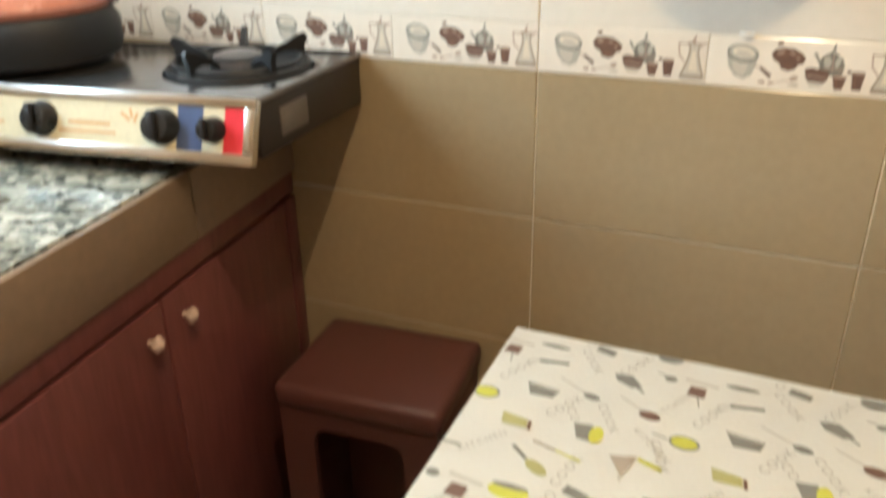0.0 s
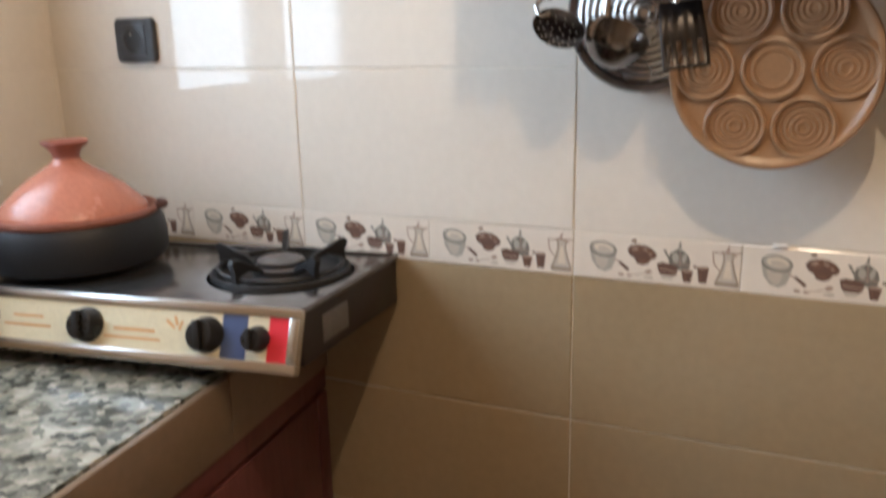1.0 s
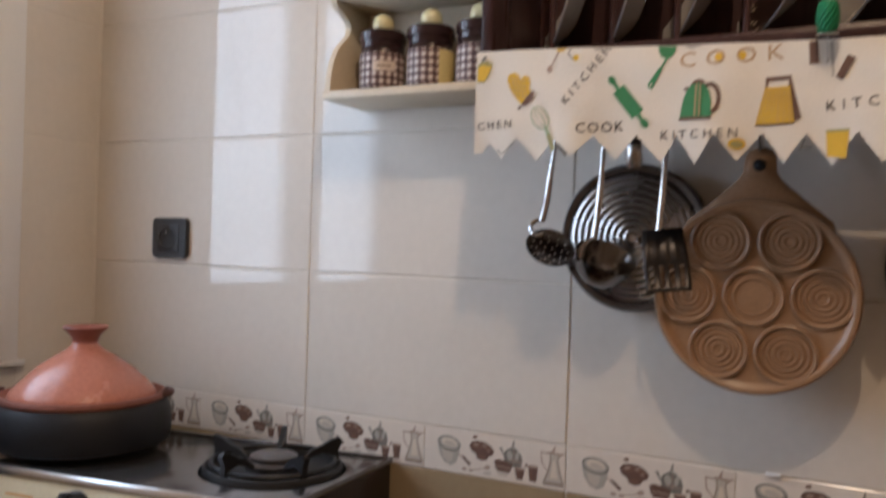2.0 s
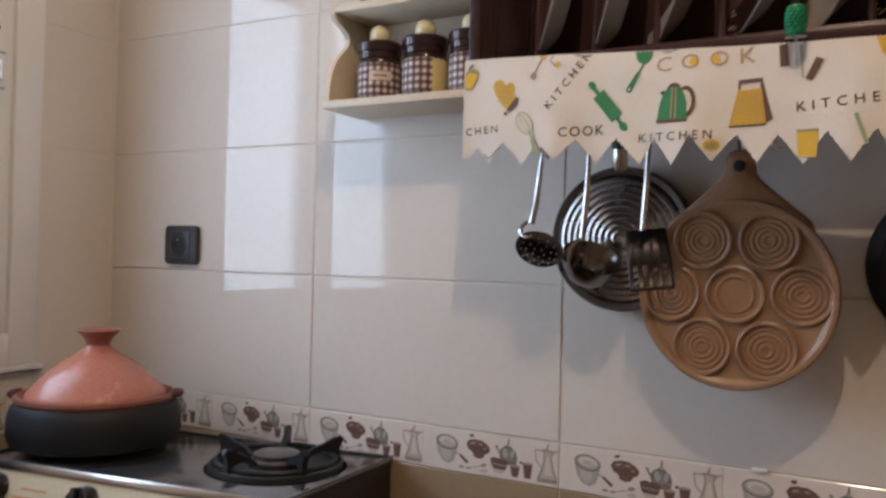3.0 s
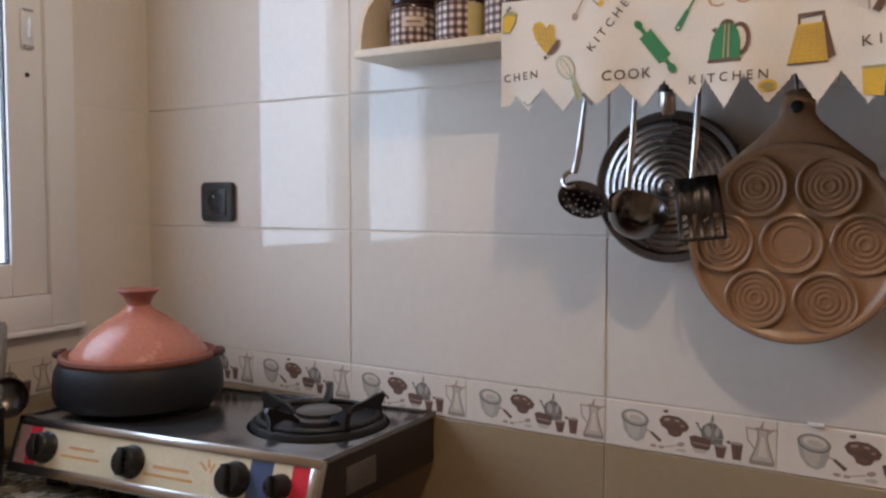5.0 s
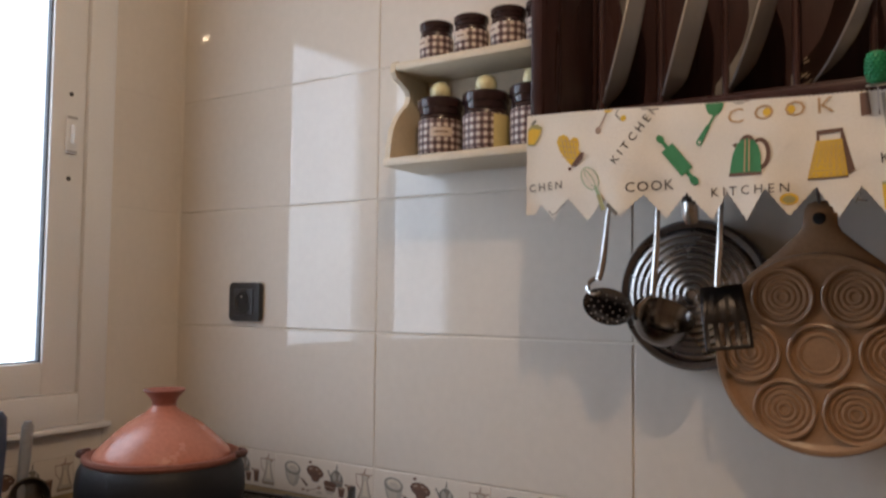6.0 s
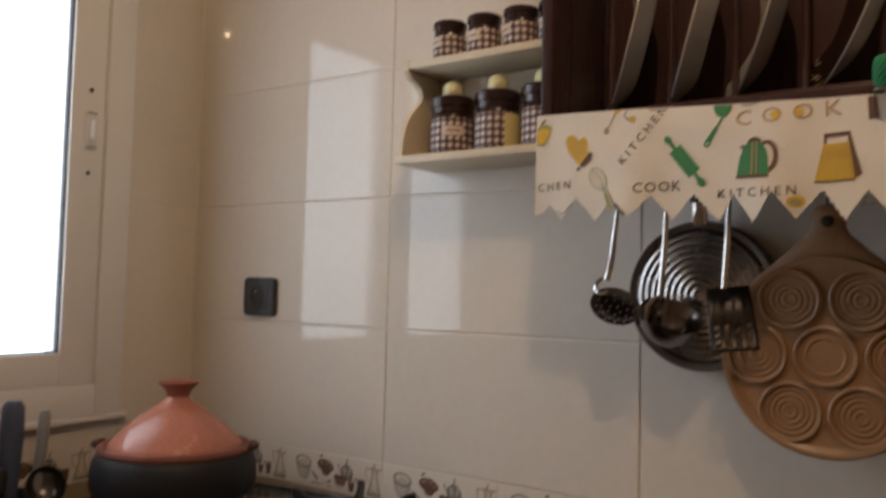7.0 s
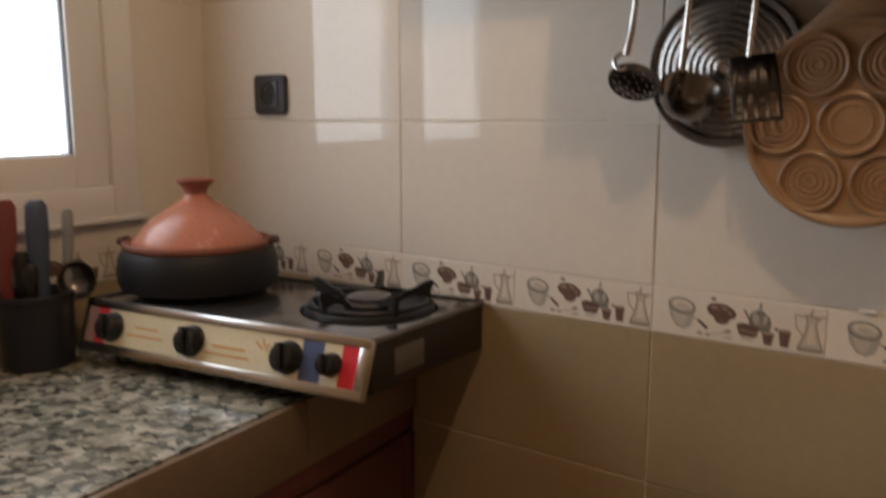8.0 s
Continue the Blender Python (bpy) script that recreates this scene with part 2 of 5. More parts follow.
INK = {k: mat("ink_" + k, c, 0.7, 0, 0.08, 20, 300, 0.05) for k, c in {
    "black": (0.05, 0.04, 0.035), "brown": (0.16, 0.09, 0.06), "grey": (0.17, 0.165, 0.145), "palegrey": (0.39, 0.37, 0.33), "yellow": (0.66, 0.44, 0.03),
    "lime": (0.43, 0.42, 0.05), "taupe": (0.30, 0.25, 0.20), "green": (0.05, 0.22, 0.09), "palegreen": (0.30, 0.40, 0.24), "tan": (0.45, 0.31, 0.17), "cream": (0.66, 0.60, 0.50),
    "dust": (0.36, 0.27, 0.22), "umber": (0.13, 0.075, 0.055), "wash": (0.50, 0.46, 0.40), "fadedgrey": (0.325, 0.305, 0.27), "olive": (0.33, 0.31, 0.13)}.items()}

# ---------------------------------------------------------------- building helpers
def thing(name, label, category, loc=(0, 0, 0), group="", kind=""):
    ob = new(name)
    ob.empty_display_size = 0.05
    ob.matrix_basis = Matrix.Translation(loc)
    return tagged(ob, label, category, group, kind)


def base_of(ob):
    m = Matrix()
    while ob is not None:
        m = ob.matrix_basis @ m
        ob = ob.parent
    return m


def part(name, bm, material, parent=None, label="", world=False, smooth=True):
    """One mesh object under a thing or a part; world: the vertices are given in the place's own metres."""
    if world and parent is not None:
        bm.transform(base_of(parent).inverted())
    bmesh.ops.recalc_face_normals(bm, faces=bm.faces)
    me = bpy.data.meshes.new(name)
    bm.to_mesh(me)
    bm.free()
    for m in (material if isinstance(material, (list, tuple)) else (material,)):
        me.materials.append(m)
    if smooth:
        me.shade_smooth()
        me.set_sharp_from_angle(angle=radians(38))
    ob = new(name, me)
    ob.parent = parent
    if label:
        ob["label"] = label
    return ob


def box(bm, lo, hi, bevel=0.0, m=None, seg=2):
    r = bmesh.ops.create_cube(bm, size=1.0)
    vs = r["verts"]
    lo, hi = Vector(lo), Vector(hi)
    bmesh.ops.transform(bm, matrix=Matrix.Translation((lo + hi) / 2) @ Matrix.Diagonal((*(hi - lo), 1)), verts=vs)
    if bevel:
        es = list({e for v in vs for e in v.link_edges})
        out = bmesh.ops.bevel(bm, geom=es, offset=bevel, segments=seg, affect="EDGES", profile=0.5)
        vs = list({v for f in out["faces"] for v in f.verts} | {v for v in vs if v.is_valid})
    if m is not None:
        bmesh.ops.transform(bm, matrix=m, verts=[v for v in vs if v.is_valid])
    return bm


def lathe(bm, prof, seg=32, m=None, uv=False, arc=None):
    """A turned form round z from (radius, height) pairs; arc: start and end angle for a partial turn."""
    a0, a1 = arc or (0, 2 * math.pi)
    n = seg if arc is None else seg + 1
    rings = []
    lay = bm.loops.layers.uv.verify() if uv else None
    for r, z in prof:
        if r < 1e-6:
            rings.append([bm.verts.new((0, 0, z))])
        else:
            rings.append([bm.verts.new((r * math.cos(a0 + (a1 - a0) * i / seg), r * math.sin(a0 + (a1 - a0) * i / seg), z)) for i in range(n)])
    made = [v for r in rings for v in r]
    for k in range(len(rings) - 1):
        a, b = rings[k], rings[k + 1]
        for i in range(seg):
            j = (i + 1) % n
            if len(a) == 1 and len(b) == 1:
                continue
            vs = [a[0], b[i], b[j]] if len(a) == 1 else [a[i], a[j], b[0]] if len(b) == 1 else [a[i], a[j], b[j], b[i]]
            f = bm.faces.new(vs)
            if uv:
                w = prof[k][0]
                for loop, (uu, vv) in zip(f.loops, ((i, prof[k][1]), (i + 1, prof[k][1]), (i + 1, prof[k + 1][1]), (i, prof[k + 1][1]))):
                    loop[lay].uv = ((a1 - a0) * uu / seg * w, vv)
    if m is not None:
        bmesh.ops.transform(bm, matrix=m, verts=made)
    return bm


def tube(bm, pts, r, seg=10, flat=1.0, cap=True):
    """A rod along a line of points; r: one radius or one for each point; flat squeezes it along the second side direction."""
    pts = [Vector(p) for p in pts]
    rs = r if isinstance(r, (list, tuple)) else [r] * len(pts)
    rings = []
    up = Vector((0.13, 0.31, 0.94))
    for k, p in enumerate(pts):
        d = (pts[min(k + 1, len(pts) - 1)] - pts[max(k - 1, 0)]).normalized()
        s = d.cross(up)
        if s.length < 0.1:
            s = d.cross(Vector((1, 0, 0)))
        s.normalize()
        w = s.cross(d).normalized()
        rings.append([bm.verts.new(p + rs[k] * (math.cos(6.28318 * i / seg) * s + flat * math.sin(6.28318 * i / seg) * w)) for i in range(seg)])
    for a, b in zip(rings, rings[1:]):
        for i in range(seg):
            bm.faces.new((a[i], a[(i + 1) % seg], b[(i + 1) % seg], b[i]))
    if cap:
        bm.faces.new(rings[0][::-1])
        bm.faces.new(rings[-1])
    return bm


def prism(bm, pts, lo, hi, axis="y", m=None):
    """A flat outline of (a, b) points made thick from lo to hi; axis: the direction of its thickness."""
    def at(a, b, t):
        return (a, t, b) if axis == "y" else (t, a, b) if axis == "x" else (a, b, t)
    one = [bm.verts.new(at(a, b, lo)) for a, b in pts]
    two = [bm.verts.new(at(a, b, hi)) for a, b in pts]
    bm.faces.new(one)
    bm.faces.new(two[::-1])
    for i in range(len(pts)):
        j = (i + 1) % len(pts)
        bm.faces.new((one[i], one[j], two[j], two[i]))
    if m is not None:
        bmesh.ops.transform(bm, matrix=m, verts=one + two)
    return bm


def oval(cx, cy, rx, ry=None, turn=0.0, n=20, a0=0.0, a1=360.0):
    ry = rx if ry is None else ry
    c, s = math.cos(radians(turn)), math.sin(radians(turn))
    out = []
    k = n if a1 - a0 >= 360 else n + 1
    for i in range(k):
        a = radians(a0 + (a1 - a0) * i / n)
        x, y = rx * math.cos(a), ry * math.sin(a)
        out.append((cx + c * x - s * y, cy + s * x + c * y))
    return out


def bar(x0, y0, x1, y1, w, w2=None):
    d = Vector((x1 - x0, y1 - y0)).normalized()
    nx, ny = -d.y, d.x
    w2 = w if w2 is None else w2
    return [(x0 + nx * w / 2, y0 + ny * w / 2), (x0 - nx * w / 2, y0 - ny * w / 2), (x1 - nx * w2 / 2, y1 - ny * w2 / 2), (x1 + nx * w2 / 2, y1 + ny * w2 / 2)]


def moved(pts, x, y, k=1.0, turn=0.0):
    c, s = math.cos(radians(turn)), math.sin(radians(turn))
    return [(x + k * (c * a - s * b), y + k * (s * a + c * b)) for a, b in pts]


class Print:
    """Flat inked shapes; each keeps the layer on which it is printed."""
    def __init__(self):
        self.shapes = []

    def add(self, ink, *polys):
        layer = self.shapes[-1][2] + 1 if self.shapes else 0
        for p in polys:
            self.shapes.append((ink, p, layer))
        return self

    def mesh(self, name, at, parent, label="", rise=0.00001):
        """at(a, b, lift) gives the place of a point of the print."""
        bm = bmesh.new()
        inks = []
        for ink, p, layer in self.shapes:
            if ink not in inks:
                inks.append(ink)
            vs = [bm.verts.new(at(a, b, rise * layer)) for a, b in p]
            f = bm.faces.new(vs)
            f.material_index = inks.index(ink)
        me = bpy.data.meshes.new(name)
        bm.to_mesh(me)
        bm.free()
        for i in inks:
            me.materials.append(INK[i])
        ob = new(name, me)
        ob.parent = parent
        if label:
            ob["label"] = label
        return ob


def words(text, size, space=1.15):
    """Polygons of a word in the built-in font, centred on (0, 0), as lists of corner points."""
    cu = bpy.data.curves.new("word", "FONT")
    cu.body, cu.size, cu.align_x, cu.align_y, cu.resolution_u = text, size, "CENTER", "CENTER", 2
    cu.space_character = space
    ob = bpy.data.objects.new("word", cu)
    me = bpy.data.meshes.new_from_object(ob)
    out = [[(me.vertices[i].co.x, me.vertices[i].co.y) for i in p.vertices] for p in me.polygons]
    bpy.data.objects.remove(ob)
    bpy.data.curves.remove(cu)
    bpy.data.meshes.remove(me)
    return out

# ---------------------------------------------------------------- room
ROOM_X1, ROOM_Y0, ROOM_H = 2.7, -2.6, 2.65

bm = bmesh.new()
box(bm, (-0.5, ROOM_Y0 - 0.2, -0.12), (ROOM_X1 + 0.2, 0.2, 0.0))
floor = tagged(part("floor", bm, M["floor"], smooth=False), "tan ceramic tiled kitchen floor", "floor", kind="structure")
bm = bmesh.new()
box(bm, (-0.5, ROOM_Y0 - 0.2, ROOM_H), (ROOM_X1 + 0.2, 0.2, ROOM_H + 0.15))
tagged(part("ceiling", bm, M["ceiling"], smooth=False), "plain painted white kitchen ceiling", "ceiling", kind="structure")
bm = bmesh.new()
box(bm, (-0.4, 0.0025, 0.0), (ROOM_X1 + 0.2, 0.2, 2.083))
box(bm, (-0.4, 0.0, 2.083), (ROOM_X1 + 0.2, 0.2, ROOM_H))
wall_back = tagged(part("wall_back", bm, M["grout"], smooth=False), "kitchen wall with cream tiles above, tan tiles below and a printed border", "wall", kind="structure")
# unseen walls closing the room; their beige is set for bounced light
bm = bmesh.new()
box(bm, (ROOM_X1, ROOM_Y0, 0.0), (ROOM_X1 + 0.2, -0.0, ROOM_H))
tagged(part("wall_right", bm, M["plaster"], smooth=False), "unseen plain beige wall, toned for the light it bounces", "wall", kind="structure")
bm = bmesh.new()
box(bm, (-0.5, ROOM_Y0 - 0.2, 0.0), (ROOM_X1 + 0.2, ROOM_Y0, ROOM_H))
tagged(part("wall_rear", bm, M["plaster"], smooth=False), "unseen plain beige wall, toned for the light it bounces", "wall", kind="structure")
bm = bmesh.new()
for lo, hi in (((0.004, 0), (WIN_S0, ROOM_H)), ((WIN_S1, 0), (2.7, ROOM_H)), ((WIN_S0, 0), (WIN_S1, WIN_Z0)), ((WIN_S0, WIN_Z1), (WIN_S1, ROOM_H))):
    box(bm, (lo[0], -0.1, lo[1]), (hi[0], -0.0025, hi[1]), m=LEFT)
wall_left = tagged(part("wall_left", bm, M["grout"], smooth=False), "tiled kitchen wall pierced by a white window", "wall", kind="structure")

# the window: white frame, two sashes
win = thing("window_1", "white aluminium window with two glazed sashes over the counter", "window", LEFT @ Vector((0.675, 0, WIN_Z0)), kind="structure")


def frame_ring(bm, s0, s1, z0, z1, w, y0, y1, bevel=0.003, bottom=None):
    b = bottom or w
    box(bm, (s0, y0, z0), (s0 + w, y1, z1), bevel, LEFT)
    box(bm, (s1 - w, y0, z0), (s1, y1, z1), bevel, LEFT)
    box(bm, (s0 + w, y0, z0), (s1 - w, y1, z0 + b), bevel, LEFT)
    box(bm, (s0 + w, y0, z1 - w), (s1 - w, y1, z1), bevel, LEFT)


bm = bmesh.new()
frame_ring(bm, WIN_S0 + 0.001, WIN_S1 - 0.001, WIN_Z0 + 0.001, WIN_Z1 - 0.001, 0.062, -0.07, 0.012)
part("window_frame", bm, M["alu"], win, world=True)
for s0, s1 in ((0.254, 0.694), (0.696, 1.096)):
    bm = bmesh.new()
    frame_ring(bm, s0, s1, WIN_Z0 + 0.064, WIN_Z1 - 0.064, 0.075 if s0 < 0.5 else 0.05, -0.05, 0.004, bottom=0.062)
    w = 0.075 if s0 < 0.5 else 0.05
    sash = part("sash", bm, M["alu"], win, world=True)
    bm = bmesh.new()
    frame_ring(bm, s0 + w, s1 - w, WIN_Z0 + 0.126, WIN_Z1 - 0.064 - w, 0.003, -0.016, -0.003, 0.0)
    part("gasket", bm, M["gasket"], sash, "dark rubber glazing seal", True)
    bm = bmesh.new()
    box(bm, (s0 + w + 0.002, -0.014, WIN_Z0 + 0.128), (s1 - w - 0.002, -0.009, WIN_Z1 - 0.066 - w), 0, LEFT)
    pane = part("pane", bm, M["glass"], sash, "clear window glass", True, smooth=False)
    pane.visible_shadow = False
bm = bmesh.new()
box(bm, (0.275, 0.004, 1.672), (0.300, 0.010, 1.745), 0.003, LEFT)
box(bm, (0.283, 0.010, 1.690), (0.292, 0.022, 1.728), 0.003, LEFT)
part("latch", bm, M["alu"], win, "white sliding latch", True)
for z in (1.672, 1.740):
    bm = bmesh.new()
    box(bm, (0.277, 0.0095, z), (0.298, 0.0125, z + 0.005), 0.0008, LEFT)
    part("latch_end", bm, M["greymetal"], win, "dull grey latch end", True)
for z in (1.79, 1.622):
    bm = bmesh.new()
    lathe(bm, [(0.0045, 0), (0.0045, 0.0015), (0, 0.0025)], 12, LEFT @ Matrix.Translation((0.288, 0.004, z)) @ pose(0, 0, 0, -90))
    part("screw", bm, M["gasket"], win, world=True)
bm = bmesh.new()
box(bm, (WIN_S0 - 0.01, -0.02, WIN_Z0 - 0.012), (WIN_S1 + 0.01, 0.02, WIN_Z0 + 0.0), 0.003, LEFT)
part("window_sill", bm, M["alu"], win, world=True)

# ---------------------------------------------------------------- counter and cabinets
CAB = Matrix(((0.1, 0.995, 0, 0.45), (-0.995, 0.1, 0, 0), (0, 0, 1, 0), (0, 0, 0, 1)))
# in CAB: x runs along the cabinet fronts from the back wall, y out of them, z up
top = thing("worktop", "speckled grey granite kitchen worktop with a tan tiled edge", "worktop", (0.2, -0.8, 0.87))
bm = bmesh.new()
front = [(0.441 + 0.162 * k / 150 - random.uniform(0.0, 0.0035) - (0.003 if random.random() < 0.12 else 0.0), -0.003 - 1.617 * k / 150) for k in range(150, -1, -1)]
prism(bm, [(-0.138, -0.003), (-0.045, -1.62)] + front, 0.865, 0.9, "z")
part("slab", bm, M["granite"], top, world=True, smooth=False)
for a, b in ((0.002, 0.322), (0.324, 0.99), (0.992, 1.60)):
    bm = bmesh.new()
    box(bm, (a, -0.008, 0.786), (b, 0.004, 0.8975), 0.002, CAB)
    part("edge_tile", bm, M["edge"], top, "tan ceramic edge tile", True)


def cabinet(s0, s1, doors):
    t = thing("base_cabinet", "dark red stained wooden base cabinet under the granite worktop", "cabinet", CAB @ Vector(((s0 + s1) / 2, -0.25, 0)), "kitchen base cabinets")
    bm = bmesh.new()
    box(bm, (s0, -0.50, 0.1), (s1, -0.022, 0.86), 0, CAB)
    part("body", bm, M["wood_red"], t, world=True, smooth=False)
    bm = bmesh.new()
    box(bm, (s0 + 0.001, -0.021, 0.742), (s1 - 0.001, -0.002, 0.784), 0.003, CAB)
    part("top_rail", bm, M["wood_red"], t, world=True)
    bm = bmesh.new()
    box(bm, (s0, -0.45, 0.0), (s1, -0.06, 0.0995), 0, CAB)
    part("plinth", bm, M["wood_dark"], t, world=True, smooth=False)
    for d0, d1, kn in doors:
        bm = bmesh.new()
        box(bm, (d0, -0.021, 0.108), (d1, -0.001, 0.735), 0.004, CAB)
        d = part("door", bm, M["wood_red"], t, world=True)
        bm = bmesh.new()
        base = CAB @ Matrix.Translation((kn, -0.001, 0.688)) @ pose(0, 0, 0, -90) @ Matrix.Scale(0.82, 4)
        lathe(bm, [(0, 0), (0.006, 0), (0.0045, 0.006), (0.005, 0.010), (0.0105, 0.014), (0.0125, 0.020), (0.0095, 0.026), (0.004, 0.029), (0, 0.0295)], 16, base)
        for k in range(6):
            a = k * math.pi / 3
            lathe(bm, [(0, 0.012), (0.0045, 0.014), (0.0055, 0.019), (0.004, 0.023), (0, 0.0245)], 8, base @ Matrix.Translation((0.0105 * math.cos(a), 0.0105 * math.sin(a), 0)))
        part("knob", bm, M["knob_white"], d, "pinkish white flower-shaped porcelain knob", True)
    return t


bm = bmesh.new()
box(bm, (0.0025, -0.021, 0.108), (0.04, -0.001, 0.735), 0.003, CAB)
first = cabinet(0.0025, 0.82, ((0.044, 0.428, 0.385), (0.432, 0.815, 0.472)))
part("stile", bm, M["wood_red"], first, world=True)
cabinet(0.824, 1.6, ((0.828, 1.21, 1.165), (1.214, 1.597, 1.26)))

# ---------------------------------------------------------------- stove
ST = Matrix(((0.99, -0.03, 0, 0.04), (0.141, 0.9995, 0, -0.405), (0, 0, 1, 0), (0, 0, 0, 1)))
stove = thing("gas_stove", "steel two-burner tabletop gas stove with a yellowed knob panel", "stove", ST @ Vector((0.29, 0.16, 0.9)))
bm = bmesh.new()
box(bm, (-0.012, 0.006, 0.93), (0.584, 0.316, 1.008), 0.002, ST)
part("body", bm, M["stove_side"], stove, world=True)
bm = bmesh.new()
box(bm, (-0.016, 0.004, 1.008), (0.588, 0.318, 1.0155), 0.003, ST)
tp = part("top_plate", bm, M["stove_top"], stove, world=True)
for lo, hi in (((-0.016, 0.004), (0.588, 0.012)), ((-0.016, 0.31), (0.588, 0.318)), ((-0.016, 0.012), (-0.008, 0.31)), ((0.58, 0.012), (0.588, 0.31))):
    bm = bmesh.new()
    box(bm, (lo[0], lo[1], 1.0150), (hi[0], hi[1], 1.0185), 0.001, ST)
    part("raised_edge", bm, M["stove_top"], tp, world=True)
SLOPE = math.atan2(0.03, 0.09)
PAN = ST @ Matrix.Translation((0, 0.004, 1.018)) @ Matrix.Rotation(-SLOPE, 4, "X")
# in PAN: x along the panel, z up its slope, y into the stove
PH = 0.093
bm = bmesh.new()
box(bm, (-0.016, 0.0, -PH), (0.588, 0.012, 0), 0.003, PAN)
panel = part("control_panel", bm, M["chrome"], stove, "chromed control panel", True)
for lo, hi in (((-0.016, -0.014), (0.588, 0.0)), ((-0.016, -PH), (0.588, -PH + 0.016)), ((-0.016, -PH + 0.016), (-0.004, -0.014)), ((0.572, -PH + 0.016), (0.588, -0.014))):
    bm = bmesh.new()
    box(bm, (lo[0], -0.004, lo[1]), (hi[0], 0.002, hi[1]), 0.0015, PAN)
    part("chrome_strip", bm, M["chrome"], panel, world=True)
for a, b, m, lab in ((-0.0035, 0.016, "panel_dull", "faded pink panel end"), (0.0165, 0.042, "panel_red", "red printed stripe"), (0.0425, 0.468, "panel_cream", "yellowed printed panel strip"), (0.4685, 0.508, "panel_blue", "blue printed panel field"), (0.5085, 0.541, "panel_cream", ""), (0.5415, 0.5715, "panel_red", "red printed panel end")):
    bm = bmesh.new()
    box(bm, (a, -0.0012, -PH + 0.0165), (b, 0.001, -0.0145), 0, PAN)
    part("printed_field", bm, M[m], panel, lab, True, smooth=False)
for a, b, z0, z1 in ((0.11, 0.165, -0.042, -0.038), (0.095, 0.18, -0.056, -0.052), (0.29, 0.36, -0.05, -0.045), (0.275, 0.37, -0.062, -0.058)):
    bm = bmesh.new()
    box(bm, (a, -0.0016, z0), (b, -0.0010, z1), 0, PAN)
    part("printed_bar", bm, M["panel_orange"], panel, "faded orange print", True, smooth=False)
for a, z, w, t in ((0.385, -0.035, 0.018, 35), (0.394, -0.03, 0.014, 70), (0.402, -0.036, 0.014, 110)):
    bm = bmesh.new()
    box(bm, (-w / 2, -0.0016, -0.0022), (w / 2, -0.0010, 0.0022), 0, PAN @ Matrix.Translation((a, 0, z)) @ pose(0, 0, 0, 0, t))
    part("printed_bar", bm, M["panel_orange"], panel, "faded orange print", True, smooth=False)
for u, r in ((0.058, 0.0255), (0.246, 0.0255), (0.446, 0.0255), (0.526, 0.018)):
    bm = bmesh.new()
    at = PAN @ Matrix.Translation((u, -0.001, -0.046)) @ pose(0, 0, 0, 90)
    lathe(bm, [(0, 0), (r * 1.04, 0), (r * 1.04, 0.003), (r * 0.96, 0.005), (r * 0.9, 0.018), (r * 0.8, 0.021), (0, 0.0215)], 28, at)
    box(bm, (-r * 0.2, -r * 0.85, 0.02), (r * 0.2, r * 0.85, 0.028), 0.002, at @ pose(0, 0, 0, 0, 0, 12))
    part("knob", bm, M["knob"], stove, "black ridged control knob", True)
for u, w in ((0.03, 0.03), (0.40, 0.03), (0.03, 0.29), (0.40, 0.29)):
    bm = bmesh.new()
    lathe(bm, [(0, 0.9), (0.014, 0.9), (0.017, 0.903), (0.014, 0.931), (0, 0.931)], 16, ST @ Matrix.Translation((u, w, 0)))
    part("foot", bm, M["knob"], stove, world=True)
bm = bmesh.new()
box(bm, (0.584, 0.06, 0.948), (0.5865, 0.135, 0.99), 0.0008, ST)
part("data_plate", bm, M["plate_grey"], stove, "dull metal data plate", True)


def burner(cx, cy, k=1.0, low=1.0):
    at = Matrix.Translation((cx, cy, 1.0155)) @ Matrix.Diagonal((1, 1, low, 1))
    bm = bmesh.new()
    lathe(bm, [(0.04, 0.001), (0.085, 0.0005), (0.100, 0.006), (0.108, 0.010), (0.111, 0.008), (0.113, 0.0), (0.118, 0.0)], 40, at)
    b = part("drip_bowl", bm, M["cast"], stove, "black burner bowl", True)
    bm = bmesh.new()
    lathe(bm, [(0.0, 0.002), (0.046, 0.002), (0.046, 0.012), (0.038, 0.016), (0.038, 0.022), (0.030, 0.026), (0, 0.027)], 28, at)
    part("burner_cap", bm, M["steel_dark"], b, world=True)
    bm = bmesh.new()
    ring = [(0.098 * math.cos(i * math.pi / 18), 0.098 * math.sin(i * math.pi / 18), 0.013) for i in range(37)]
    tube(bm, [at @ Vector(p) for p in ring], 0.0045, 8)
    for i in range(5):
        a = radians(-97 + 72 * i)
        turn = at @ Matrix.Rotation(a, 4, "Z")
        out = [(0.045, 0.014), (0.060, 0.027), (0.078, 0.033), (0.094, 0.042), (0.107, 0.046), (0.112, 0.040), (0.106, 0.026), (0.106, 0.003), (0.099, 0.003), (0.095, 0.018), (0.078, 0.022), (0.060, 0.016), (0.047, 0.008)]
        prism(bm, [(r, z * k) for r, z in out], -0.0045, 0.0045, "y", turn)
    part("pan_support", bm, M["cast"], b, "black cast iron pan support", True)


burner(0.482, -0.165)
burner(0.132, -0.235, 0.6, 0.36)

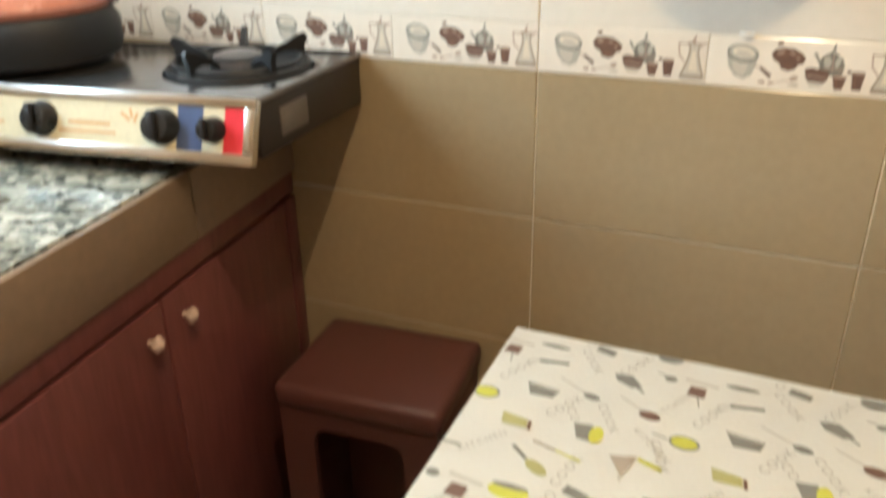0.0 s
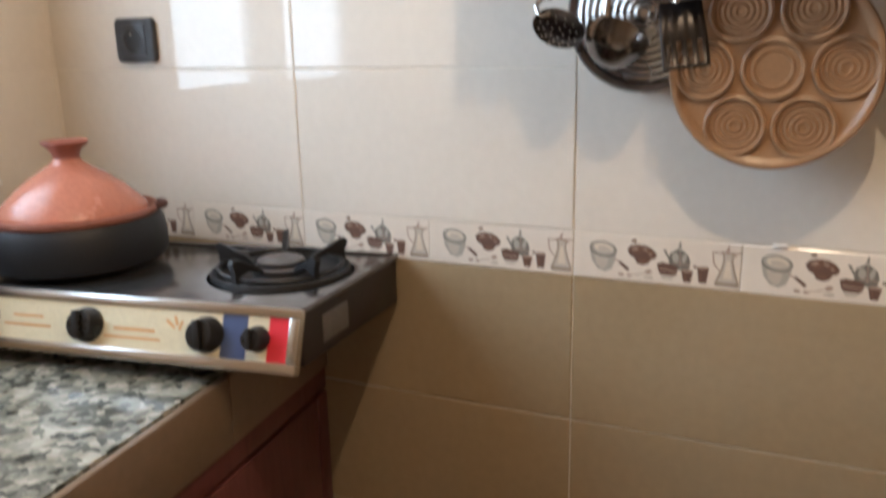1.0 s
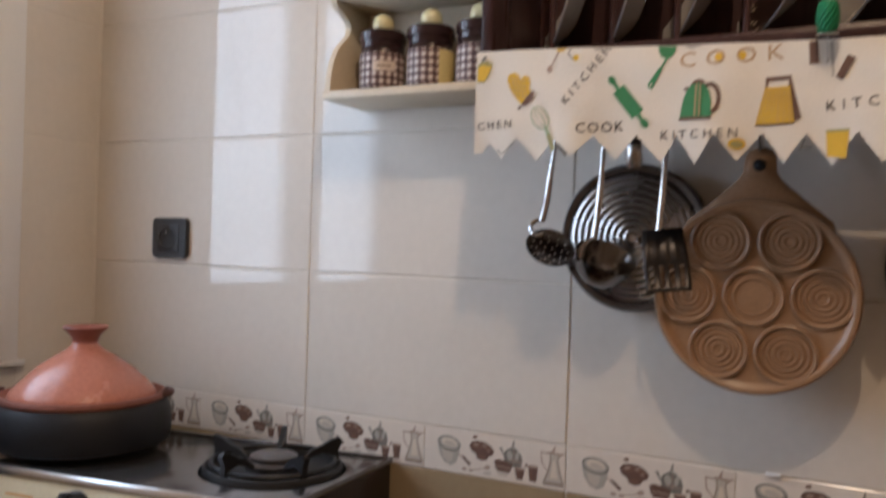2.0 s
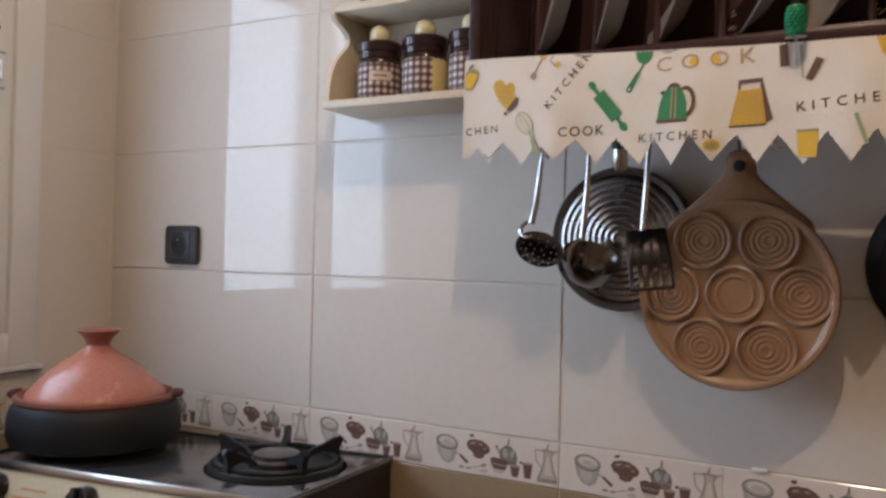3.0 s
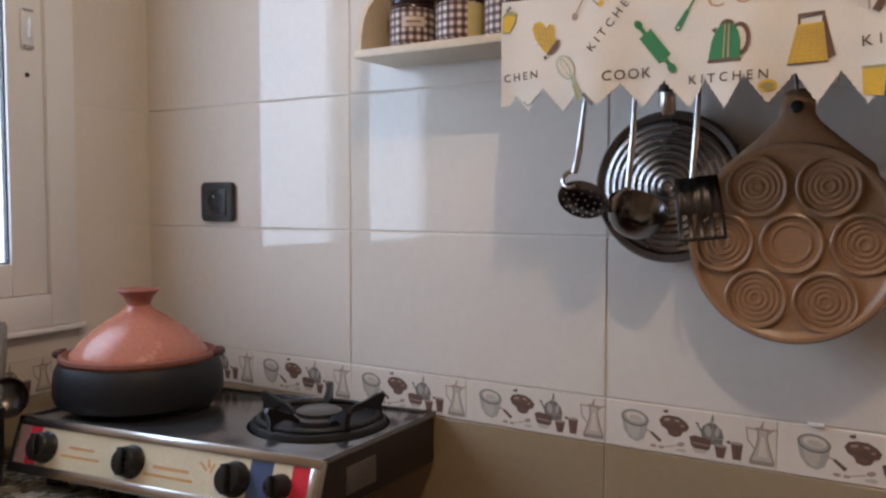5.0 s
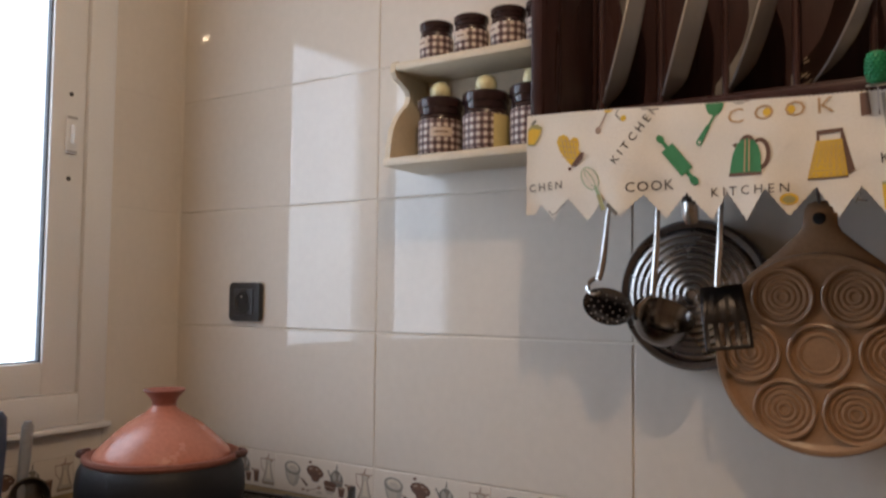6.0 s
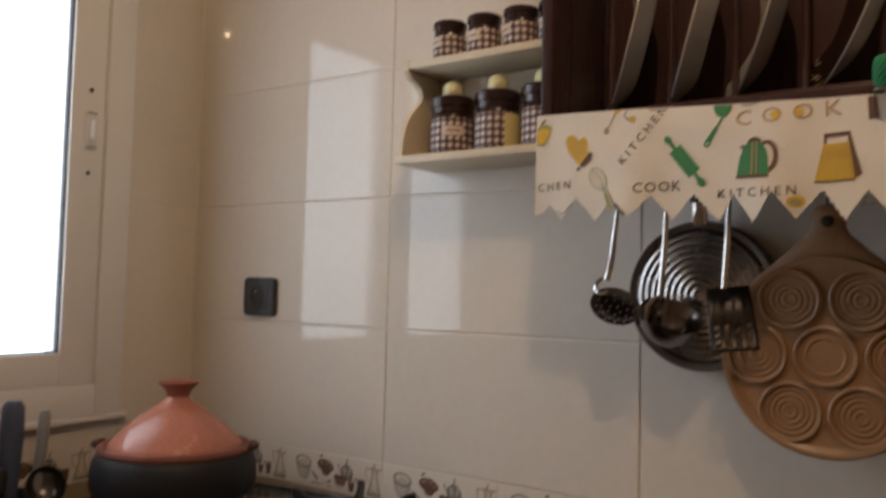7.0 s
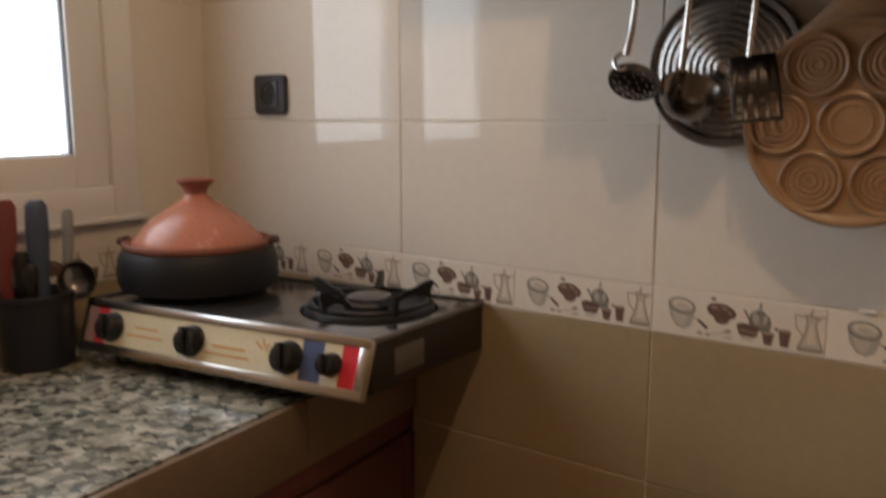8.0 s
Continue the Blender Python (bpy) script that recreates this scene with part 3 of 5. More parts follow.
# ---------------------------------------------------------------- tagine on the stove
TG = (0.122, -0.238, 1.0435)
tag = thing("tagine", "terracotta tagine with a blackened base, standing on the gas stove", "tagine", TG)
bm = bmesh.new()
lathe(bm, [(0, -0.0175), (0.131, -0.0175), (0.1415, -0.0135), (0.1465, 0.000), (0.1465, 0.022), (0.1435, 0.042), (0.137, 0.055), (0.131, 0.061), (0.127, 0.062), (0.122, 0.053), (0.117, 0.03), (0, 0.02)], 48)
pot = part("pot", bm, M["pot"], tag, "soot-blackened cooking base")
bm = bmesh.new()
lathe(bm, [(0.127, 0.0550), (0.1345, 0.0580), (0.137, 0.0630), (0.1355, 0.0685), (0.1300, 0.0700), (0.1250, 0.0660), (0.1190, 0.0610), (0.1190, 0.0570)], 48)
part("rim", bm, M["terra_dark"], tag, "burnt terracotta rim")
bm = bmesh.new()
lathe(bm, [(0.106, 0.0590), (0.1185, 0.0620), (0.1195, 0.0665), (0.1165, 0.0730), (0.103, 0.0880), (0.085, 0.1050), (0.066, 0.1200), (0.046, 0.1330), (0.032, 0.1415), (0.0235, 0.1490), (0.0205, 0.1540), (0, 0.1540)], 48)
lid = part("lid", bm, M["terra"], tag, "conical terracotta lid")
bm = bmesh.new()
lathe(bm, [(0.0210, 0.1535), (0.0212, 0.1590), (0.0255, 0.1680), (0.0345, 0.1770), (0.0372, 0.1800), (0.0365, 0.1822), (0.0320, 0.1805), (0.0240, 0.1750), (0.0140, 0.1690), (0, 0.1670)], 40)
part("knob", bm, M["terra_knob"], lid, "flared burnt terracotta knob")
for a in (38, 218):
    bm = bmesh.new()
    at = Matrix.Rotation(radians(a), 4, "Z") @ Matrix.Translation((0.131, 0, 0.063))
    pts = [at @ Vector((0.002 + 0.012 * math.sin(math.pi * k / 8), 0.018 * math.cos(math.pi * k / 8), 0.004)) for k in range(9)]
    tube(bm, pts, [0.006, 0.0065, 0.007, 0.007, 0.007, 0.007, 0.007, 0.0065, 0.006], 8)
    part("lug", bm, M["terra_sooty"], tag, "sooty clay lug")

# ---------------------------------------------------------------- utensil crock on the worktop
CR = (-0.035, -0.475, 0.9)
crock = thing("utensil_crock", "dark crock on the worktop filled with kitchen utensils", "utensil holder", CR)
bm = bmesh.new()
lathe(bm, [(0, 0.0), (0.055, 0), (0.060, 0.004), (0.063, 0.06), (0.065, 0.128), (0.063, 0.132), (0.060, 0.128), (0.057, 0.06), (0.054, 0.01), (0, 0.008)], 32)
part("crock_body", bm, M["crock"], crock, "dark slate blue crock")
bm = bmesh.new()
lathe(bm, [(0.0655, 0.119), (0.0675, 0.121), (0.0680, 0.130), (0.0660, 0.1345), (0.0625, 0.1345), (0.0605, 0.131), (0.0630, 0.1325), (0.0645, 0.128)], 32)
part("rim", bm, M["crock"], crock, "rolled crock rim")


def blade(name, label, pts_r, mtl, flat=0.3):
    bm = bmesh.new()
    tube(bm, [p for p, r in pts_r], [r for p, r in pts_r], 10, flat)
    t = thing(name, label, "utensil", CR, "utensils in the crock")
    part("handle", bm, mtl, t)


blade("spatula", "dull red plastic spatula standing in the crock", [((-0.02, -0.03, 0.012), 0.004), ((-0.027, -0.035, 0.165), 0.004), ((-0.028, -0.036, 0.19), 0.007), ((-0.028, -0.036, 0.22), 0.0098), ((-0.028, -0.036, 0.285), 0.0105), ((-0.028, -0.036, 0.297), 0.008)], M["red_plastic"], 2.8)
blade("knife", "slate blue knife handle standing in the crock", [((0.0, 0.01, 0.012), 0.006), ((0.0, 0.014, 0.13), 0.011), ((0.0, 0.014, 0.19), 0.014), ((0.0, 0.015, 0.235), 0.0155), ((0.0, 0.016, 0.285), 0.0145), ((0.0, 0.016, 0.295), 0.009)], M["blue_plastic"], 1.3)
blade("spoon", "grey plastic spoon handle standing in the crock", [((0.01, 0.02, 0.012), 0.006), ((0.020, 0.052, 0.14), 0.008), ((0.022, 0.058, 0.22), 0.010), ((0.023, 0.060, 0.268), 0.010), ((0.023, 0.060, 0.277), 0.006)], M["grey_plastic"], 1.0)
blade("knife", "black knife handle standing in the crock", [((-0.01, -0.02, 0.012), 0.006), ((-0.01, -0.012, 0.13), 0.010), ((-0.012, -0.010, 0.19), 0.013), ((-0.012, -0.009, 0.205), 0.008)], M["knob"], 1.2)
blade("knife", "black knife handle standing in the crock", [((0.02, -0.02, 0.012), 0.006), ((0.022, -0.016, 0.13), 0.011), ((0.024, -0.014, 0.175), 0.013), ((0.024, -0.013, 0.186), 0.008)], M["knob"], 1.0)
ladle = thing("ladle", "dark round ladle standing in the crock", "utensil", CR, "utensils in the crock")
bm = bmesh.new()
tube(bm, [(0.02, 0.03, 0.012), (0.035, 0.045, 0.10), (0.044, 0.052, 0.135)], 0.004, 8)
part("handle", bm, M["steel_dull"], ladle)
bm = bmesh.new()
lathe(bm, [(0, -0.022), (0.018, -0.019), (0.030, -0.008), (0.035, 0.006), (0.033, 0.006), (0.028, -0.006), (0.016, -0.016), (0, -0.019)], 24, Matrix.Translation((0.048, 0.056, 0.15)) @ pose(0, 0, 0, 80, 0, 40))
part("bowl", bm, M["steel_dark"], ladle, "dark metal ladle bowl")

# ---------------------------------------------------------------- socket
sock = thing("power_socket", "anthracite square wall socket on the cream tiles", "socket", (0.077, -0.0005, 1.383))
bm = bmesh.new()
for w, h, y0, y1 in ((0.0460, 0.0405, -0.0085, 0.0), (0.0452, 0.0397, -0.0098, -0.0085), (0.0438, 0.0383, -0.0106, -0.0098)):
    ring = []
    for cx, cz, a0 in ((1, 1, 0), (-1, 1, 90), (-1, -1, 180), (1, -1, 270)):
        ring += oval(0.001 + cx * (w - 0.011), cz * (h - 0.011), 0.011, 0.011, 0, 6, a0, a0 + 90)
    prism(bm, ring, y1, y0)
part("cover_frame", bm, M["socket"], sock)
bm = bmesh.new()
box(bm, (-0.029, -0.0125, -0.0275), (0.029, -0.0096, 0.0275), 0.002)
plate = part("insert", bm, M["socket"], sock)
bm = bmesh.new()
lathe(bm, [(0.0235, 0.0), (0.022, 0.0012), (0.0195, 0.0012), (0.0185, -0.0002), (0.0, 0.0)], 32, pose(0, -0.0128, 0, 90))
part("recess_ring", bm, M["knob"], plate)
# nothing is pierced: dark discs paint the shade of the pin holes
for x in (-0.0095, 0.0095):
    bm = bmesh.new()
    lathe(bm, [(0.0028, 0), (0.0028, 0.0008), (0, 0.0008)], 12, pose(x, -0.0130, 0, 90))
    part("pin_hole", bm, M["black"], plate)
bm = bmesh.new()
tube(bm, [(0, -0.012, 0.011), (0, -0.017, 0.011)], 0.0022, 10)
part("earth_pin", bm, M["steel"], plate, "steel earth pin")

# ---------------------------------------------------------------- spice shelf
SX0, SX1 = 0.527, 0.832
shelf = thing("spice_shelf", "cream painted two-tier wooden spice shelf on the wall", "shelf", (0.68, 0, 1.62))
prof = [(-0.001, 1.6185), (-0.118, 1.6185), (-0.119, 1.632), (-0.117, 1.655), (-0.110, 1.682), (-0.097, 1.705), (-0.080, 1.722), (-0.066, 1.735), (-0.062, 1.748), (-0.068, 1.758), (-0.084, 1.766), (-0.100, 1.772), (-0.108, 1.782), (-0.106, 1.797), (-0.098, 1.803), (-0.090, 1.797), (-0.001, 1.80)]
for x in (SX0, SX1 - 0.010):
    bm = bmesh.new()
    prism(bm, prof, x, x + 0.010, "x")
    part("side_panel", bm, M["cream"], shelf, world=True, smooth=False)
bm = bmesh.new()
box(bm, (SX0 + 0.0105, -0.007, 1.633), (SX1 - 0.0105, -0.001, 1.7835), 0)
part("back_panel", bm, M["cream"], shelf, world=True, smooth=False)
for z, d in ((1.618, 0.121), (1.784, 0.108)):
    bm = bmesh.new()
    box(bm, (SX0 + 0.0105 if z > 1.7 else SX0 - 0.004, -d, z), (SX1 - 0.0105, -0.001, z + 0.014), 0.003)
    part("shelf_board", bm, M["cream"], shelf, world=True)


def jar(r, h, lid, knob_r, big, mtl_label):
    t = thing("spice_jar", "dark ceramic jar with a brown gingham label and cream knob" if big else "small dark spice jar with a brown gingham label", "jar", group="large spice jars" if big else "small spice jars")
    bm = bmesh.new()
    lathe(bm, [(0, 0), (r * 0.94, 0), (r, 0.004), (r, h - 0.008), (r * 0.96, h - 0.002), (r * 0.9, h), (0, h)], 32)
    part("jar_body", bm, M["jar"], t)
    bm = bmesh.new()
    lathe(bm, [(r + 0.0006, 0.005), (r + 0.0009, 0.007), (r + 0.0009, h - 0.013), (r + 0.0006, h - 0.010)], 48, uv=True)
    part("gingham_band", bm, M["gingham"], t, "brown and white gingham band")
    bm = bmesh.new()
    w = 0.5
    if big:
        z0, z1 = h * 0.44, h * 0.66
    else:
        w, z0, z1 = 0.44, h * 0.44, h * 0.76
    mid = -0.95 if big else -1.95
    if mtl_label == "label_yellow":
        w, z0, z1 = 0.75, 0.006, h - 0.012
    lathe(bm, [(r + 0.0016, z0), (r + 0.0019, z0 + 0.001), (r + 0.0019, z1 - 0.001), (r + 0.0016, z1)], 14, arc=(mid - w, mid + w) if mtl_label != "label_yellow" else (-0.72, 0.75))
    lab = part("name_label", bm, M[mtl_label], t, "plain pale label")
    if mtl_label != "label_yellow":
        bm = bmesh.new()
        lathe(bm, [(r + 0.0022, (z0 + z1) / 2 - 0.0012), (r + 0.0023, (z0 + z1) / 2 + 0.0012)], 10, arc=(mid - w * 0.6, mid + w * 0.6))
        part("writing_bar", bm, INK["brown"], lab)
    bm = bmesh.new()
    lathe(bm, [(r * 0.88, h - 0.001), (r * 0.97, h), (r * 0.98, h + lid * 0.35), (r * 1.05, h + lid * 0.4), (r * 1.06, h + lid * 0.88), (r * 0.98, h + lid), (r * 0.3, h + lid), (0, h + lid)], 32)
    l = part("lid", bm, M["jar"], t, "dark ceramic lid")
    bm = bmesh.new()
    k = knob_r
    n = 10
    lathe(bm, [(k * math.sin(math.pi * i / n) + (0.0 if i in (0, n) else 0.0002), h + lid - 0.0006 + k * 0.9 - k * math.cos(math.pi * i / n)) for i in range(n + 1)], 24)
    part("lid_knob", bm, M["ball"] if big else M["label_white"], l, "round cream lid knob")
    return t


bigjars = [jar(0.037, 0.072, 0.028, 0.0175, True, "label_white"), jar(0.037, 0.072, 0.028, 0.0175, True, "label_yellow")]
bigjars[0].matrix_basis = pose(0.604, -0.066, 1.632)
bigjars[1].matrix_basis = pose(0.694, -0.066, 1.632)
copy_thing(bigjars[0], pose(0.782, -0.066, 1.632, 0, 0, 25))
small = jar(0.028, 0.052, 0.017, 0.006, False, "label_white")
small.matrix_basis = pose(0.592, -0.062, 1.798)
for x, a in ((0.662, 14), (0.733, -10), (0.798, 8)):
    copy_thing(small, pose(x, -0.062, 1.798, 0, 0, a))

# ---------------------------------------------------------------- plate rack with its valance
RX0, RX1, RD = 0.84, 1.78, 0.192
rack = thing("plate_rack", "dark stained wooden plate rack mounted on the wall", "plate rack", (1.31, 0, 1.64))
for x in (RX0, RX1 - 0.018):
    bm = bmesh.new()
    box(bm, (x, -RD, 1.622), (x + 0.018, -0.001, 2.25), 0.003)
    part("side_panel", bm, M["wood_dark"], rack, world=True)
for z in (1.631, 2.23):
    bm = bmesh.new()
    box(bm, (RX0 + 0.0185, -RD, z), (RX1 - 0.0185, -0.001, z + 0.018), 0.003)
    part("shelf_board", bm, M["wood_dark"], rack, world=True)
bm = bmesh.new()
box(bm, (RX0 + 0.0185, -0.010, 1.650), (RX1 - 0.0185, -0.002, 2.2295), 0)
part("back_panel", bm, M["wood_dark"], rack, world=True, smooth=False)
x = RX0 + 0.085
while x < RX1 - 0.03:
    bm = bmesh.new()
    tube(bm, [(x, -RD + 0.055, 1.648), (x, -RD + 0.055, 2.23)], 0.0045, 10)
    part("dowel", bm, M["wood_dark"], rack, world=True)
    x += 0.0855
bm = bmesh.new()
tube(bm, [(RX0 + 0.012, -0.085, 1.598), (RX1 - 0.012, -0.085, 1.598)], 0.004, 10)
for x in (RX0 + 0.03, 1.30, RX1 - 0.03):
    tube(bm, [(x, -0.085, 1.598), (x, -0.085, 1.632)], 0.003, 8)
part("hanging_rail", bm, M["steel_dull"], rack, "steel hanging rail", True)


for y in (-0.135, -0.062):
    bm = bmesh.new()
    box(bm, (RX0 + 0.0185, y - 0.009, 1.6495), (RX1 - 0.0185, y + 0.009, 1.664), 0.002)
    part("plate_rest", bm, M["wood_dark"], rack, world=True)


def plate(x, yaw, lean, band):
    """A plate on edge, its hollow side turned to the window and its top leaning back."""
    r = 0.118
    t = thing("dinner_plate", "patterned porcelain plate standing in the rack" if band else "white porcelain plate standing in the rack", "plate", (x, -0.10, 1.664), "plates in the rack")
    a, b = radians(yaw), radians(lean)
    facing = Vector((-math.cos(a) * math.cos(b), -math.sin(a) * math.cos(b), math.sin(b)))
    up = Vector((math.cos(a) * math.sin(b), math.sin(a) * math.sin(b), math.cos(b)))
    at = Matrix.Translation(up * r + Vector((0, 0, 0.0005))) @ facing.to_track_quat("Z", "Y").to_matrix().to_4x4() @ Matrix.Translation((0, 0, -0.024))
    bm = bmesh.new()
    lathe(bm, [(0, 0.004), (r * 0.58, 0.004), (r * 0.68, 0.007), (r * 0.82, 0.0160), (r * 0.93, 0.0225), (r, 0.0265), (r * 1.004, 0.0250), (r, 0.0235), (r * 0.93, 0.0190), (r * 0.83, 0.0115), (r * 0.70, 0.0025), (r * 0.63, -0.0022), (r * 0.60, -0.0022), (r * 0.585, 0.0005), (0, 0.0005)], 64, at)
    part("plate_body", bm, M["china"], t)
    if band:
        bm = bmesh.new()
        lathe(bm, [(0, 0.0046), (r * 0.58, 0.0046), (r * 0.68, 0.0076), (r * 0.82, 0.0166), (r * 0.93, 0.0231), (r * 0.975, 0.0256)], 64, at)
        part("glazed_face", bm, M["china_dark"], t, "dark brown glazed face")
        for k in range(14):
            bm = bmesh.new()
            c = 2 * math.pi * k / 14
            for da, rr, w in ((0.0, 0.845, 0.0075), (0.13, 0.80, 0.0050), (-0.12, 0.88, 0.0045), (0.2, 0.90, 0.0035)):
                lift = float(np.interp(rr, (0.68, 0.82, 0.93, 1.0), (0.007, 0.016, 0.0225, 0.0265))) + 0.0014
                put = at @ Matrix.Rotation(c + da, 4, "Z") @ Matrix.Translation((r * rr, 0, lift)) @ Matrix.Rotation(-0.54, 4, "Y")
                f = bm.faces.new([bm.verts.new(put @ Vector((p, q, 0))) for p, q in oval(0, 0, w, w * 0.55, 40 * k + 200 * da, 10)])
            part("painted_flower", bm, M["china_band"], t, "pale painted flower sprig", smooth=False)
    return t


PLATE_X = (0.906, 0.996, 1.082, 1.186)
for x, yaw, lean, band in ((PLATE_X[0], 28, 12, False), (PLATE_X[1], 22, 14, False), (PLATE_X[2], 25, 14, False), (PLATE_X[3], 27, 17, True), (PLATE_X[3] + 0.10, 24, 12, False), (PLATE_X[3] + 0.19, 24, 11, True), (PLATE_X[3] + 0.28, 24, 10, False)):
    plate(x, yaw, lean, band)


def wave(x, z):
    s = max(0.0, min(1.0, (1.66 - z) / 0.15))
    return -0.1965 - 0.0048 * s * math.sin(x * 34) - 0.002 * s * math.sin(x * 71 + 1) - 0.004 * s - 0.0010 * math.sin(52 * x + 75 * z) * math.sin(23 * x - 31 * z + 1.3) - 0.0009 * math.exp(-((z - 1.612 + 0.08 * (x - 1.15)) / 0.016) ** 2) * max(0.0, math.sin(9 * x - 8.2))


def hem(x):
    return 1.651 - 0.038 * (x - 0.838) + 0.002 * math.sin(x * 9)


def saw(x, period, depth):
    f = (x / period) % 1.0
    return depth * (1 - abs(2 * f - 1))


valance = thing("valance", "white cotton valance printed with kitchen motifs, zigzag edge", "valance", (1.31, -0.196, 1.65))
bm = bmesh.new()
cols = []
VX0, VX1, STEP = 0.838, 1.785, 0.00125
n = int((VX1 - VX0) / STEP)
teeth = [(0.838, 1.512), (0.849, 1.513), (0.860, 1.527), (0.880, 1.503), (0.901, 1.533), (0.931, 1.500), (0.955, 1.528), (0.979, 1.503), (1.008, 1.531), (1.036, 1.499), (1.062, 1.530), (1.094, 1.495), (1.112, 1.528), (1.136, 1.492), (1.157, 1.529), (1.183, 1.495), (1.211, 1.528), (1.235, 1.492), (1.258, 1.526), (1.286, 1.489)]
while teeth[-1][0] < VX1:
    teeth.append((teeth[-1][0] + 0.025, 1.526 if len(teeth) % 2 == 0 else 1.490))
tx, tz = [p[0] for p in teeth], [p[1] for p in teeth]
for i in range(n + 1):
    x = VX0 + i * STEP
    zt = hem(x) + saw(x, 0.0050, 0.0020)
    zb = float(np.interp(x, tx, tz)) + saw(x, 0.0050, 0.0042) - 0.001
    rows = [bm.verts.new((x, wave(x, zt + (zb - zt) * k / 20), zt + (zb - zt) * k / 20)) for k in range(21)]
    cols.append(rows)
for a, b in zip(cols, cols[1:]):
    for k in range(20):
        bm.faces.new((a[k], b[k], b[k + 1], a[k + 1]))
cl = part("cloth", bm, M["cloth"], valance, world=True, smooth=False)
sol = cl.modifiers.new("thickness", "SOLIDIFY")
sol.thickness, sol.offset = 0.0008, 0.0

MOTIFS = []


def motif(label):
    """Starts the next printed motif."""
    p = Print()
    MOTIFS.append((label, p))
    return p


V = motif("yellow oven glove print")
# oven glove
V.add("yellow", [(0.8845, 1.6120), (0.8870, 1.6195), (0.8945, 1.6215), (0.9010, 1.6180), (0.9040, 1.6120), (0.9100, 1.6165), (0.9160, 1.6140), (0.9180, 1.6070), (0.9170, 1.5985), (0.9205, 1.5935), (0.9065, 1.5775), (0.8985, 1.5860), (0.8890, 1.5990)])
V.add("umber", [(0.9205, 1.5945), (0.9255, 1.5935), (0.9230, 1.5850), (0.9140, 1.5765), (0.9065, 1.5760), (0.9065, 1.5790)], oval(0.9040, 1.5735, 0.0024))
V.add("tan", *[bar(0.8870 + 0.0015 * k, 1.6140 - 0.0075 * k, 0.9165 - 0.001 * k, 1.6090 - 0.0075 * k, 0.0008) for k in range(4)])
V.add("tan", *[bar(0.8915 + 0.0058 * k, 1.6180 - 0.0015 * k, 0.8990 + 0.0050 * k, 1.5890 - 0.0010 * k, 0.0008) for k in range(4)])
V = motif("yellow cup print")
V.add("olive", moved([(-0.011, 0.006), (-0.006, 0.012), (0.003, 0.012), (0.011, 0.007), (0.009, -0.001), (0.005, -0.010), (0.000, -0.018), (-0.011, -0.017)], 0.851, 1.628)).add("yellow", moved([(-0.010, 0.003), (-0.004, 0.007), (0.009, 0.004), (0.007, -0.002), (0.003, -0.010), (-0.001, -0.016), (-0.010, -0.015)], 0.851, 1.628)).add("grey", bar(0.846, 1.640, 0.852, 1.646, 0.004))
# small spoon and hook
V = motif("small spoon print")
V.add("dust", bar(0.958, 1.646, 0.946, 1.624, 0.002), oval(0.945, 1.622, 0.004, 0.005)).add("yellow", oval(0.960, 1.648, 0.006, 0.004))
V = motif("small hook print")
V.add("grey", bar(0.974, 1.650, 0.970, 1.640, 0.0015), bar(0.970, 1.640, 0.978, 1.632, 0.0015)).add("yellow", oval(0.981, 1.634, 0.004))
# whisk
V = motif("pale green whisk print")
V.add("palegreen", oval(0.934, 1.558, 0.0115, 0.018, 35)).add("cream", oval(0.934, 1.558, 0.0100, 0.0165, 35)).add("palegreen", oval(0.934, 1.558, 0.004, 0.015, 35)).add("cream", oval(0.934, 1.558, 0.0028, 0.0135, 35)).add("palegreen", bar(0.943, 1.546, 0.955, 1.518, 0.004, 0.006)).add("olive", bar(0.948, 1.535, 0.956, 1.514, 0.006, 0.007))
V = motif("grey spatula print")
V.add("grey", bar(0.960, 1.522, 0.975, 1.507, 0.005))
# rolling pin
V = motif("green rolling pin print")
V.add("green", bar(1.0375, 1.5905, 1.0635, 1.5575, 0.0175), bar(1.0300, 1.6005, 1.0380, 1.5900, 0.0050), bar(1.0630, 1.5580, 1.0710, 1.5475, 0.0050), oval(1.0290, 1.6020, 0.0062, 0.0044, -52), oval(1.0720, 1.5460, 0.0068, 0.0048, -52))
# slice
V = motif("green slice print")
V.add("green", [(1.0860, 1.6440), (1.1085, 1.6440), (1.1075, 1.6330), (1.1030, 1.6265), (1.0975, 1.6240), (1.0905, 1.6275), (1.0875, 1.6340)], bar(1.0975, 1.6250, 1.0905, 1.6120, 0.0026, 0.0028), bar(1.0905, 1.6125, 1.0785, 1.5935, 0.0050, 0.0075), oval(1.0785, 1.5930, 0.0040)).add("cream", oval(1.0788, 1.5932, 0.0018))
